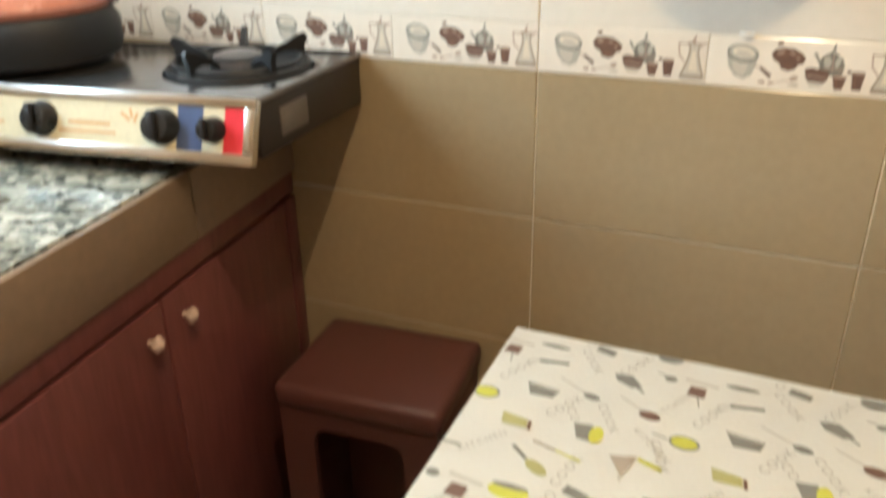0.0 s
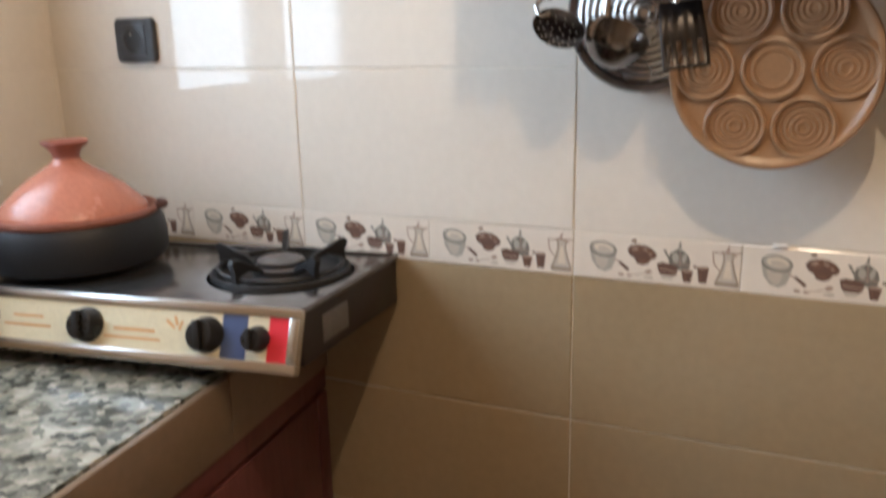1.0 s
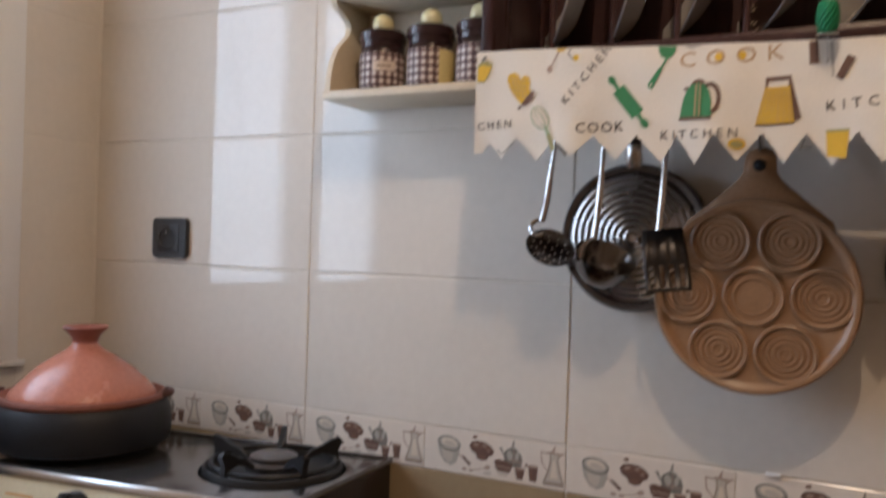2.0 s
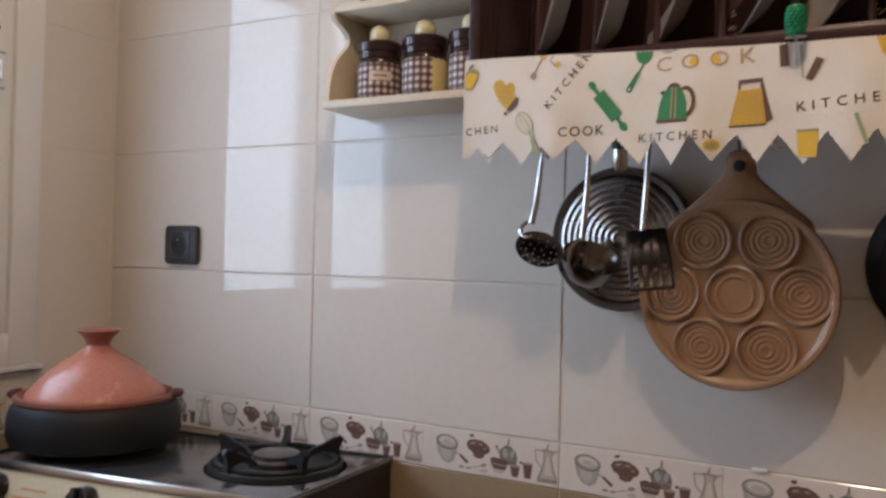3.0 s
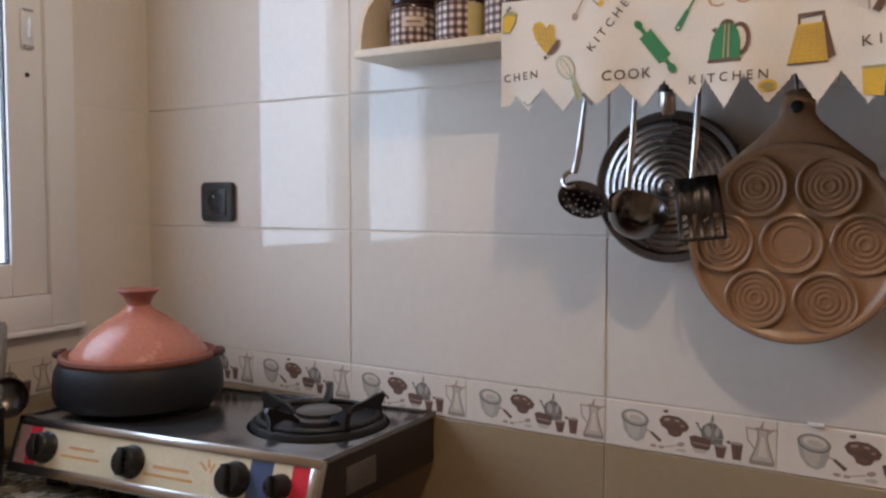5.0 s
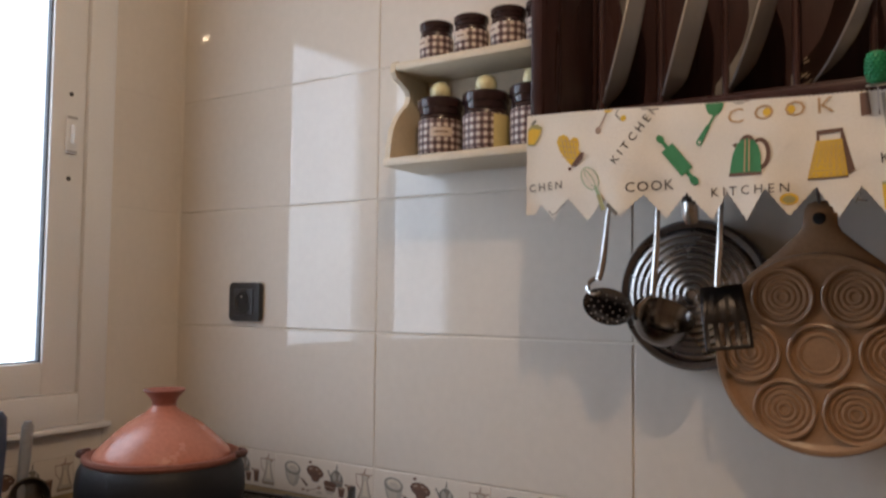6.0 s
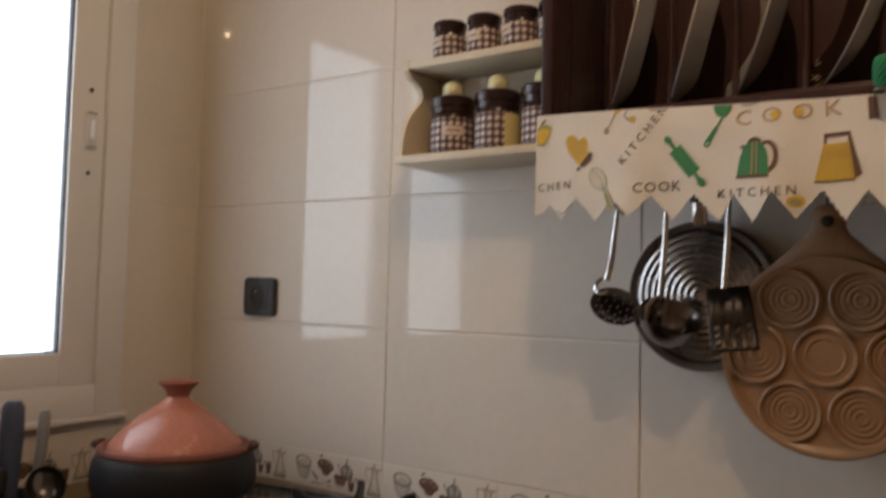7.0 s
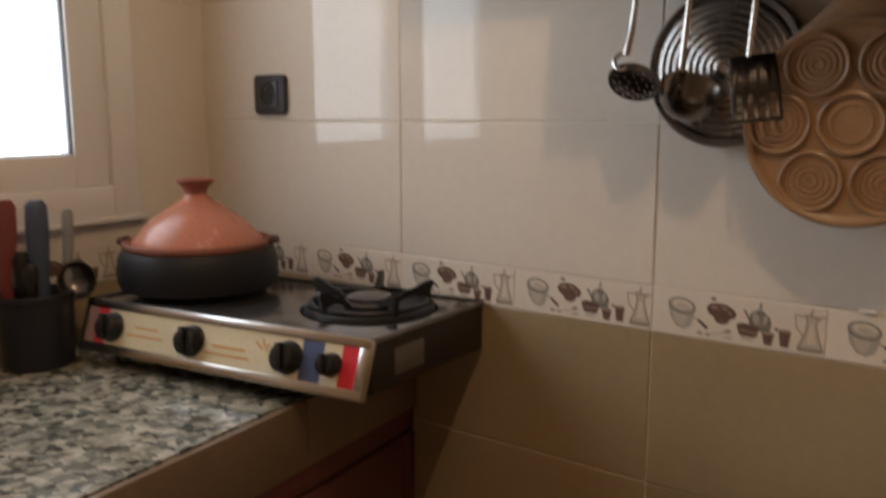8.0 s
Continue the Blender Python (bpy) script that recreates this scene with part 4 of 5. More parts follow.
# kettle
V = motif("green kettle print")
V.add("umber", oval(1.151, 1.572, 0.0125, 0.0195)).add("cream", oval(1.1500, 1.572, 0.0085, 0.0145)).add("green", [(1.1155, 1.5475), (1.1530, 1.5470), (1.1525, 1.570), (1.1495, 1.582), (1.1435, 1.590), (1.1365, 1.593), (1.1295, 1.591), (1.1240, 1.585), (1.1190, 1.573), (1.1165, 1.558)])
V.add("umber", [(1.1150, 1.5470), (1.1535, 1.5465), (1.1535, 1.5505), (1.1150, 1.5510)], [(1.1265, 1.5890), (1.1315, 1.5950), (1.1365, 1.5965), (1.1420, 1.5945), (1.1465, 1.5880), (1.1435, 1.5895), (1.1365, 1.5920), (1.1295, 1.5905)], [(1.1185, 1.5860), (1.1255, 1.5885), (1.1225, 1.5815)]).add("tan", bar(1.1335, 1.5515, 1.1345, 1.5905, 0.0017), bar(1.1390, 1.5515, 1.1390, 1.5905, 0.0017))
# grater
V = motif("yellow grater print")
V.add("umber", [(1.2380, 1.5900), (1.2410, 1.5890), (1.2520, 1.5455), (1.2440, 1.5405)], bar(1.2125, 1.5915, 1.2400, 1.5925, 0.0048), bar(1.2140, 1.5800, 1.2140, 1.5930, 0.0030), bar(1.2390, 1.5800, 1.2390, 1.5930, 0.0030), [(1.2025, 1.5370), (1.2450, 1.5380), (1.2450, 1.5400), (1.2025, 1.5390)]).add("yellow", [(1.2120, 1.5815), (1.2390, 1.5825), (1.2445, 1.5400), (1.2025, 1.5390)])
V.add("tan", *[bar(1.2110 - 0.0019 * k, 1.5780 - 0.0078 * k, 1.2395 + 0.0009 * k, 1.5788 - 0.0078 * k, 0.0007) for k in range(5)])
V.add("tan", *[oval(1.2130 + (0.0049 + 0.0005 * k) * j - 0.0018 * k, 1.5745 - 0.0078 * k, 0.0018, 0.0020, 0, 8) for k in range(5) for j in range(6)])
V.add("yellow", *[oval(1.2130 + (0.0049 + 0.0005 * k) * j - 0.0018 * k, 1.5745 - 0.0078 * k, 0.0011, 0.0013, 0, 8) for k in range(5) for j in range(6)])
# prints cut by the top hem
V = motif("pale round print at the hem")
V.add("palegrey", oval(1.010, 1.648, 0.008, 0.006), oval(1.128, 1.6420, 0.010, 0.007)).add("umber", oval(1.1375, 1.6410, 0.0045, 0.0040))
V = motif("yellow print at the hem")
V.add("yellow", oval(1.196, 1.6400, 0.014, 0.0028))
# knife and a second blade
V = motif("dark knife print")
V.add("umber", bar(1.262, 1.632, 1.264, 1.606, 0.009, 0.010)).add("yellow", bar(1.261, 1.645, 1.262, 1.633, 0.009)).add("umber", bar(1.302, 1.612, 1.290, 1.588, 0.009, 0.008)).add("palegrey", bar(1.281, 1.630, 1.284, 1.590, 0.004, 0.002))
# lemon, jug and more past the knives
V = motif("yellow lemon print")
V.add("yellow", oval(1.183, 1.516, 0.010, 0.007)).add("olive", oval(1.183, 1.5155, 0.007, 0.0045))
V = motif("yellow jug print")
V.add("yellow", [(1.278, 1.530), (1.302, 1.530), (1.300, 1.497), (1.280, 1.500)]).add("olive", bar(1.278, 1.529, 1.302, 1.529, 0.003))
V = motif("grey tool print")
V.add("grey", bar(1.256, 1.520, 1.252, 1.508, 0.002), bar(1.252, 1.512, 1.264, 1.510, 0.002))
V = motif("yellow oven glove print")
V.add("yellow", moved([(-0.016, 0.018), (-0.002, 0.022), (0.012, 0.012), (0.018, 0.0), (0.006, -0.020), (-0.010, -0.008)], 1.375, 1.620))
V = motif("green rolling pin print")
V.add("green", bar(1.43, 1.60, 1.455, 1.565, 0.016))
V = motif("pale green spoon print")
V.add("palegreen", bar(1.34, 1.545, 1.352, 1.510, 0.004))
V = motif("yellow grater print")
V.add("yellow", [(1.50, 1.59), (1.525, 1.59), (1.535, 1.545), (1.49, 1.545)])
V = motif("green kettle print")
V.add("green", [(1.59, 1.545), (1.625, 1.545), (1.618, 1.588), (1.598, 1.588)])


def word(ink, text, size, x, z, turn, spread=1.0, flat=1.0, space=1.15):
    out = motif("printed word")
    out.add(ink, *[moved([(a * spread, b * flat) for a, b in p], x, z, 1.0, turn) for p in words(text, size, space)])


V = motif("grey looped print at the hem")
V.add("grey", bar(0.872, 1.5180, 0.878, 1.5120, 0.0012), bar(0.878, 1.5120, 0.884, 1.5145, 0.0012), bar(0.884, 1.5145, 0.892, 1.5230, 0.0012), bar(0.892, 1.5230, 0.898, 1.5260, 0.0010))
word("black", "KITCHEN", 0.0155, 0.996, 1.611, 50, 1.0, 1.0, 1.55)
word("black", "COOK", 0.0185, 1.015, 1.542, 1, 1.03)
word("black", "KITCHEN", 0.0155, 1.138, 1.529, 0, 1.02, 1.0, 1.55)
word("black", "CHEN", 0.0150, 0.868, 1.551, 3, 1.02, 1.0, 1.45)
word("tan", "COOK", 0.0265, 1.172, 1.621, 1, 1.15, 1.0, 1.62)
word("black", "KITCHEN", 0.0165, 1.330, 1.560, 4, 1.05, 1.0, 1.65)
V = motif("yellow dots in the printed word")
V.add("yellow", oval(1.1590, 1.6215, 0.0046, 0.0050), oval(1.1858, 1.6218, 0.0046, 0.0050))
back = base_of(valance).inverted()
for label, p in MOTIFS:
    p.mesh("printed_word" if label == "printed word" else "printed_motif", lambda a, b, h: back @ Vector((a, wave(a, min(b, hem(a))) - 0.0012 - h, min(b, hem(a)))), cl, label, 0.0003)

pin = thing("push_pin", "green knobbly pineapple-shaped push pin in the valance", "pin", (1.277, -0.203, 1.634))
bm = bmesh.new()
PINAT = pose(0, -0.010, 0.002, 12) @ Matrix.Scale(1.15, 4)
lathe(bm, [(0, 0.0), (0.006, 0.001), (0.0085, 0.005), (0.0095, 0.014), (0.009, 0.024), (0.0078, 0.029), (0.006, 0.031), (0, 0.032)], 20, PINAT)
for row in range(8):
    rr = (0.0078, 0.0088, 0.0094, 0.0095, 0.0094, 0.0091, 0.0086, 0.0072)[row]
    for k in range(12):
        a = 2 * math.pi * (k + 0.5 * (row % 2)) / 12
        knob = bmesh.ops.create_icosphere(bm, subdivisions=1, radius=0.0019)
        bmesh.ops.transform(bm, matrix=PINAT @ Matrix.Translation((rr * math.cos(a), rr * math.sin(a), 0.0045 + 0.0034 * row)), verts=knob["verts"])
part("pin_head", bm, M["pin_green"], pin)
bm = bmesh.new()
lathe(bm, [(0, 0), (0.011, 0), (0.012, 0.002), (0.009, 0.0035), (0, 0.004)], 20, pose(0, -0.010, 0.0, 12))
tube(bm, [(0, -0.010, 0.0), (0.001, -0.004, -0.03)], 0.0008, 6)
part("pin_shaft", bm, M["steel_dull"], pin, "steel pin and collar")

# ---------------------------------------------------------------- utensils hanging from the rail
def hook_pts(x, y, z):
    return [(x, y + 0.001, z - 0.03), (x, y - 0.003, z - 0.008), (x, y - 0.006, z + 0.004), (x, y, z + 0.0068), (x, y + 0.006, z + 0.003), (x, y + 0.007, z - 0.004)]


RY, RZ = -0.085, 1.598
sk = thing("skimmer", "polished steel skimmer hanging from the rack rail", "utensil", (0.9155, RY, RZ), "utensils on the rail")
bm = bmesh.new()
tube(bm, hook_pts(0.9215, RY, RZ)[::-1] + [(0.9165, RY, 1.54), (0.9075, RY, 1.47), (0.8995, RY - 0.002, 1.425)], 0.0032, 10, 1.0)
tube(bm, [(0.9140, RY, 1.525), (0.9055, RY, 1.455), (0.8995, RY - 0.002, 1.425)], [0.0035, 0.0052, 0.0050], 10, 0.6)
tube(bm, [(0.8995 + 0.013 * math.cos(a) - 0.003, RY - 0.004 + 0.004 * math.sin(a), 1.416 + 0.012 * math.sin(a)) for a in [radians(70 + 22 * k) for k in range(12)]], 0.0035, 8)
part("handle", bm, M["steel"], sk, world=True)
bm = bmesh.new()
at = Matrix.Translation((0.9145, RY - 0.006, 1.384)) @ pose(0, 0, 0, 0, 33, 0) @ pose(0, 0, 0, 35) @ Matrix.Scale(0.9055, 4)
rings = [(0, -0.006), (0.010, -0.0055), (0.020, -0.004), (0.030, -0.001), (0.0385, 0.005), (0.0405, 0.0062), (0.0405, 0.0048), (0.031, -0.003), (0.020, -0.006), (0, -0.008)]
lathe(bm, rings, 32, at)
bowl = part("bowl", bm, M["steel_black"], sk, "dark reflecting perforated bowl", True)
for r, n in ((0.010, 5), (0.021, 9), (0.030, 12)):
    for k in range(n):
        a = 2 * math.pi * k / n + r * 40
        bm = bmesh.new()
        lathe(bm, [(0, 0.0006), (0.0015, 0.0006), (0.0015, -0.0004)], 8, at @ Matrix.Translation((r * math.cos(a), r * math.sin(a), -0.0062 + r * r * 5.2 + 0.0012)))
        part("hole", bm, M["label_white"], bowl, world=True)

ld = thing("ladle", "steel ladle with a deep bowl hanging from the rack rail", "utensil", (0.9885, RY, RZ), "utensils on the rail")
bm = bmesh.new()
tube(bm, hook_pts(0.9905, RY - 0.004, RZ)[::-1] + [(0.9895, RY - 0.004, 1.54), (0.9855, RY - 0.002, 1.46), (0.9785, RY + 0.003, 1.400)], [0.003] * 6 + [0.0038, 0.0052, 0.0045], 10, 0.6)
tube(bm, [(0.9785, RY + 0.003, 1.402), (0.9702, RY + 0.002, 1.397), (0.9628, RY - 0.002, 1.386), (0.9596, RY - 0.004, 1.370)], [0.0055, 0.007, 0.008, 0.006], 10, 0.5)
part("handle", bm, M["steel"], ld, world=True)
bm = bmesh.new()
at = Matrix.Translation((0.9945, RY + 0.000, 1.372)) @ pose(0, 0, 0, 0, 26, 0) @ pose(0, 0, 0, 24)
lathe(bm, [(0, -0.036), (0.014, -0.0345), (0.027, -0.028), (0.036, -0.016), (0.041, 0.003), (0.0435, 0.006), (0.0430, 0.003), (0.0375, -0.018), (0.028, -0.0305), (0.014, -0.0370), (0, -0.0385)], 36, at)
part("bowl", bm, M["steel_black"], ld, "dark reflecting steel bowl", True)

sp = thing("slotted_turner", "steel slotted turner hanging from the rack rail", "utensil", (1.0790, (RY - 0.012), RZ), "utensils on the rail")
bm = bmesh.new()
tube(bm, hook_pts(1.0805, (RY - 0.012) - 0.002, RZ)[::-1] + [(1.0795, (RY - 0.012) - 0.002, 1.54), (1.0765, (RY - 0.012) - 0.004, 1.47), (1.0735, (RY - 0.012) - 0.008, 1.415)], [0.003] * 6 + [0.0038, 0.005, 0.004], 10, 0.6)
part("handle", bm, M["steel"], sp, world=True)
bm = bmesh.new()
at = Matrix.Translation((1.0850, (RY - 0.012) - 0.010, 1.372)) @ pose(0, 0, 0, -12, -6, 22)
xs = [-0.030 + 0.060 * k / 9 for k in range(10)]
zs = [-0.040, -0.034, -0.004, 0.046]
grid = [[bm.verts.new(at @ Vector((x * (0.9 if z > 0.03 else 1.0), 0.0, z))) for z in zs] for x in xs]
for i in range(9):
    for j in range(3):
        if not (j == 1 and i % 2 == 1):
            bm.faces.new((grid[i][j], grid[i + 1][j], grid[i + 1][j + 1], grid[i][j + 1]))
bl = part("blade", bm, M["steel_near_black"], sp, "dark slotted steel blade", True)
bl.modifiers.new("thickness", "SOLIDIFY").thickness = 0.0018

fp = thing("frying_pan", "round steel pan with a ridged bottom hanging behind the utensils", "pan", (1.024, -0.03, 1.59))
bm = bmesh.new()
rp = [(0, 0.0)]
for k in range(9):
    r, p = 0.006 + 0.0097 * k, 0.0097
    rp += [(r, 0.0), (r + 0.15 * p, 0.0021), (r + 0.30 * p, 0.0031), (r + 0.50 * p, 0.0027), (r + 0.75 * p, 0.0013), (r + 0.97 * p, 0.0001)]
rp += [(0.094, -0.001), (0.099, -0.006), (0.104, -0.028), (0.107, -0.030), (0.102, -0.031), (0.096, -0.008), (0, -0.006)]
lathe(bm, rp, 64, Matrix.Translation((1.021, -0.036, 1.405)) @ pose(0, 0, 0, 90))
part("pan_body", bm, M["steel_pan"], fp, "ridged steel pan bottom", True)
bm = bmesh.new()
lathe(bm, [(0.0965, 0.0), (0.1045, 0.002), (0.1085, -0.004), (0.1075, -0.012), (0.1035, -0.010)], 64, Matrix.Translation((1.021, -0.036, 1.405)) @ pose(0, 0, 0, 90))
part("rim", bm, M["steel_dark"], fp, "dark rolled rim", True)
bm = bmesh.new()
tube(bm, [(1.022, -0.040, 1.508), (1.021, -0.044, 1.520), (1.021, -0.046, 1.538)], [0.012, 0.0135, 0.0125], 16, 0.7)
part("ferrule", bm, M["steel"], fp, "chromed handle ferrule", True)
bm = bmesh.new()
tube(bm, [(1.021, -0.046, 1.538), (1.021, -0.050, 1.556), (1.021, -0.056, 1.580), (1.021, -0.07, 1.605)], [0.0128, 0.0145, 0.014, 0.010], 14, 0.65)
tube(bm, [(1.021, -0.066, 1.603), (1.021, -0.072, 1.608), (1.021, -0.080, 1.6065), (1.021, -0.085, 1.6045), (1.021, -0.092, 1.599)], 0.002, 8)
part("handle", bm, M["knob"], fp, "black handle", True)

# ---------------------------------------------------------------- clay griddle with seven round hollows
CX, CY, CZ = 1.1940, -0.080, 1.3310
clay = thing("clay_griddle", "brown unglazed clay griddle with seven ringed rounds, hanging by its neck", "griddle", (CX, CY, 1.55))
FACE = Matrix.Translation((CX, CY, CZ)) @ pose(0, 0, 0, 90)
bm = bmesh.new()
lathe(bm, [(0, 0.0), (0.112, 0.0), (0.1165, 0.0015), (0.1195, 0.0055), (0.1225, 0.0068), (0.1265, 0.006), (0.129, 0.001), (0.128, -0.008), (0.121, -0.019), (0.108, -0.026), (0, -0.027)], 72, FACE)
body = part("griddle_body", bm, M["clay"], clay, world=True)
bm = bmesh.new()
rings = []
for z, w, d, y in ((0.080, 0.098, 0.012, 0.015), (0.099, 0.091, 0.012, 0.015), (0.115, 0.072, 0.011, 0.013), (0.130, 0.054, 0.010, 0.010), (0.145, 0.037, 0.009, 0.007), (0.155, 0.026, 0.0085, 0.005), (0.164, 0.021, 0.008, 0.004), (0.184, 0.0195, 0.008, 0.004), (0.192, 0.015, 0.006, 0.004), (0.195, 0.007, 0.003, 0.004)):
    rings.append([bm.verts.new((CX + 0.003 * (z - 0.08) / 0.1 + a, CY + y + b, CZ + z)) for a, b in oval(0, 0, w, d, 0, 28)])
for a, b in zip(rings, rings[1:]):
    for k in range(28):
        bm.faces.new((a[k], a[(k + 1) % 28], b[(k + 1) % 28], b[k]))
bm.faces.new(rings[0][::-1])
bm.faces.new(rings[-1])
neck = part("neck", bm, M["clay"], clay, "tapering clay neck", True)
# proud dark disc painting the shade in the hanging hole
bm = bmesh.new()
lathe(bm, [(0, 0.0015), (0.006, 0.0015), (0.008, 0.0), (0.006, -0.002)], 16, Matrix.Translation((CX + 0.003, CY - 0.0045, CZ + 0.172)) @ pose(0, 0, 0, 90))
part("hanging_hole", bm, M["black"], neck, world=True)
bm = bmesh.new()
tube(bm, [(CX + 0.003, CY + 0.002, CZ + 0.186), (CX + 0.002, CY - 0.006, CZ + 0.205), (CX, -0.088, CZ + 0.24), (CX, -0.086, CZ + 0.2705), (CX, -0.092, CZ + 0.266)], 0.0022, 8)
part("hanging_wire", bm, M["steel_dark"], clay, world=True)
spots = [(0.0, 0.0)] + [(0.0838 * math.cos(radians(a)), 0.0838 * math.sin(radians(a))) for a in (1, 60, 121, 180.5, 240, 299.5)]
for k, (a, b) in enumerate(spots):
    bm = bmesh.new()
    at = FACE @ Matrix.Translation((a, b, 0.0002)) @ pose(0, 0, 0, random.uniform(-2, 2), random.uniform(-2, 2), 0)
    R = 0.0372
    pr = [(0, 0.0006)]
    radii = (0.0075, 0.0145, 0.0215, 0.0285) if k else (0.024,)
    for r in radii:
        pr += [(r - 0.0028, 0.0006), (r - 0.0012, 0.0024), (r + 0.0010, 0.0024), (r + 0.0026, 0.0006)]
    pr += [(R - 0.0045, 0.0008), (R - 0.0030, 0.0048), (R - 0.0005, 0.0058), (R + 0.0015, 0.0048), (R + 0.0022, 0.0005), (R + 0.0020, -0.001)]
    lathe(bm, pr, 40, at)
    part("ringed_round", bm, M["clay"], body, world=True)

bp = thing("black_pan", "black frying pan hanging from the rack rail", "pan", (1.455, -0.05, 1.59))
bm = bmesh.new()
lathe(bm, [(0, 0.0), (0.085, 0.0), (0.092, -0.002), (0.106, -0.032), (0.109, -0.034), (0.104, -0.035), (0.090, -0.006), (0, -0.005)], 56, Matrix.Translation((1.455, -0.044, 1.375)) @ pose(0, 0, 0, 90))
part("pan_body", bm, M["pot"], bp, world=True)
bm = bmesh.new()
tube(bm, [(1.455, -0.03, 1.478), (1.455, -0.045, 1.50), (1.455, -0.055, 1.56), (1.455, -0.075, 1.605), (1.455, -0.08, 1.609), (1.455, -0.086, 1.6055), (1.455, -0.091, 1.599)], [0.011, 0.012, 0.011, 0.006, 0.0022, 0.0022, 0.002], 12, 0.6)
part("handle", bm, M["knob"], bp, "black handle", True)

# ---------------------------------------------------------------- stool
SR = Matrix.Translation((0.688, -0.137, 0)) @ Matrix.Rotation(radians(4), 4, "Z")
stool = thing("stool", "brown moulded plastic stool with a dark open front", "stool", (0.69, -0.1335, 0))
W2, D2 = 0.154, 0.119
bm = bmesh.new()
box(bm, (-W2, -D2 - 0.004, 0.452), (W2, D2 + 0.004, 0.5), 0.016, SR, 4)
part("seat", bm, M["stool"], stool, world=True)
bm = bmesh.new()
w, h = W2 - 0.008, 0.453
arch = [(-w, 0), (-0.085, 0), (-0.085, 0.32)] + [(-0.085 + 0.03 - 0.03 * math.cos(radians(a)), 0.385 + 0.032 * math.sin(radians(a))) for a in (0, 22, 45, 68, 90)] + [(0.055 + 0.03 * math.sin(radians(a)), 0.385 + 0.032 * math.cos(radians(a))) for a in (0, 22, 45, 68, 90)] + [(0.085, 0.32), (0.085, 0), (w, 0), (w, h), (-w, h)]
prism(bm, arch, -D2 + 0.004, -D2 + 0.016, "y", SR)
part("front_panel", bm, M["stool"], stool, world=True)
for sx in (-1, 1):
    bm = bmesh.new()
    box(bm, (sx * w if sx < 0 else w - 0.012, -D2 + 0.0165, 0.0), (-w + 0.012 if sx < 0 else w, D2 - 0.004, 0.452), 0.003, SR)
    part("side_panel", bm, M["stool"], stool, world=True)
bm = bmesh.new()
box(bm, (-w + 0.0125, D2 - 0.014, 0.0), (w - 0.0125, D2 - 0.004, 0.452), 0.0, SR)
part("back_panel", bm, M["stool"], stool, world=True, smooth=False)

# ---------------------------------------------------------------- table and its oilcloth
TX0, TX1, TY0, TY1, TZ = 0.993, 2.05, -0.93, -0.291, 0.720
table = thing("table", "small wooden kitchen table hidden under a printed oilcloth", "table", (1.5, -0.62, 0))
bm = bmesh.new()
box(bm, (TX0, TY0, TZ - 0.022), (TX1, TY1, TZ), 0.003)
part("tabletop", bm, M["wood_red"], table, world=True)
for x in (TX0 + 0.03, TX1 - 0.075):
    for y in (TY0 + 0.03, TY1 - 0.075):
        bm = bmesh.new()
        box(bm, (x, y, 0), (x + 0.045, y + 0.045, TZ - 0.022), 0.004)
        part("leg", bm, M["wood_red"], table, world=True)
oil = thing("tablecloth", "white oilcloth printed with grey and lime kitchen tools, covering the table", "tablecloth", (1.5, -0.62, TZ))
bm = bmesh.new()
NX, NY = 60, 40
gx = [TX0 - 0.004 + (TX1 - TX0 + 0.008) * i / NX for i in range(NX + 1)]
gy = [TY0 - 0.004 + (TY1 - TY0 + 0.008) * j / NY for j in range(NY + 1)]


def sheet(x, y):
    return TZ + 0.0016 + 0.0008 * math.sin(x * 23 + y * 7) * math.sin(y * 19 - x * 4)


def hang(x, y, k):
    return 0.006 * k * math.sin(x * 31 + y * 27)


grid = [[bm.verts.new((x, y, sheet(x, y))) for y in gy] for x in gx]
for i in range(NX):
    for j in range(NY):
        bm.faces.new((grid[i][j], grid[i + 1][j], grid[i + 1][j + 1], grid[i][j + 1]))
edge = [grid[i][0] for i in range(NX + 1)] + [grid[NX][j] for j in range(1, NY + 1)] + [grid[i][NY] for i in range(NX - 1, -1, -1)] + [grid[0][j] for j in range(NY - 1, 0, -1)]
prev = edge
for k, dz in ((1, 0.010), (2, 0.035), (3, 0.07)):
    ring = []
    for v in edge:
        ox = (1 if v.co.x > gx[-1] - 1e-4 else -1 if v.co.x < gx[0] + 1e-4 else 0)
        oy = (1 if v.co.y > gy[-1] - 1e-4 else -1 if v.co.y < gy[0] + 1e-4 else 0)
        out = 0.004 + abs(hang(v.co.x, v.co.y, k / 3))
        ring.append(bm.verts.new((v.co.x + ox * out, v.co.y + oy * out, TZ - dz)))
    m = len(edge)
    for i in range(m):
        bm.faces.new((prev[i], prev[(i + 1) % m], ring[(i + 1) % m], ring[i]))
    prev = ring
oc = part("cloth_sheet", bm, M["oilcloth"], oil, world=True)
sol = oc.modifiers.new("thickness", "SOLIDIFY")
sol.thickness, sol.offset = 0.0008, -1.0

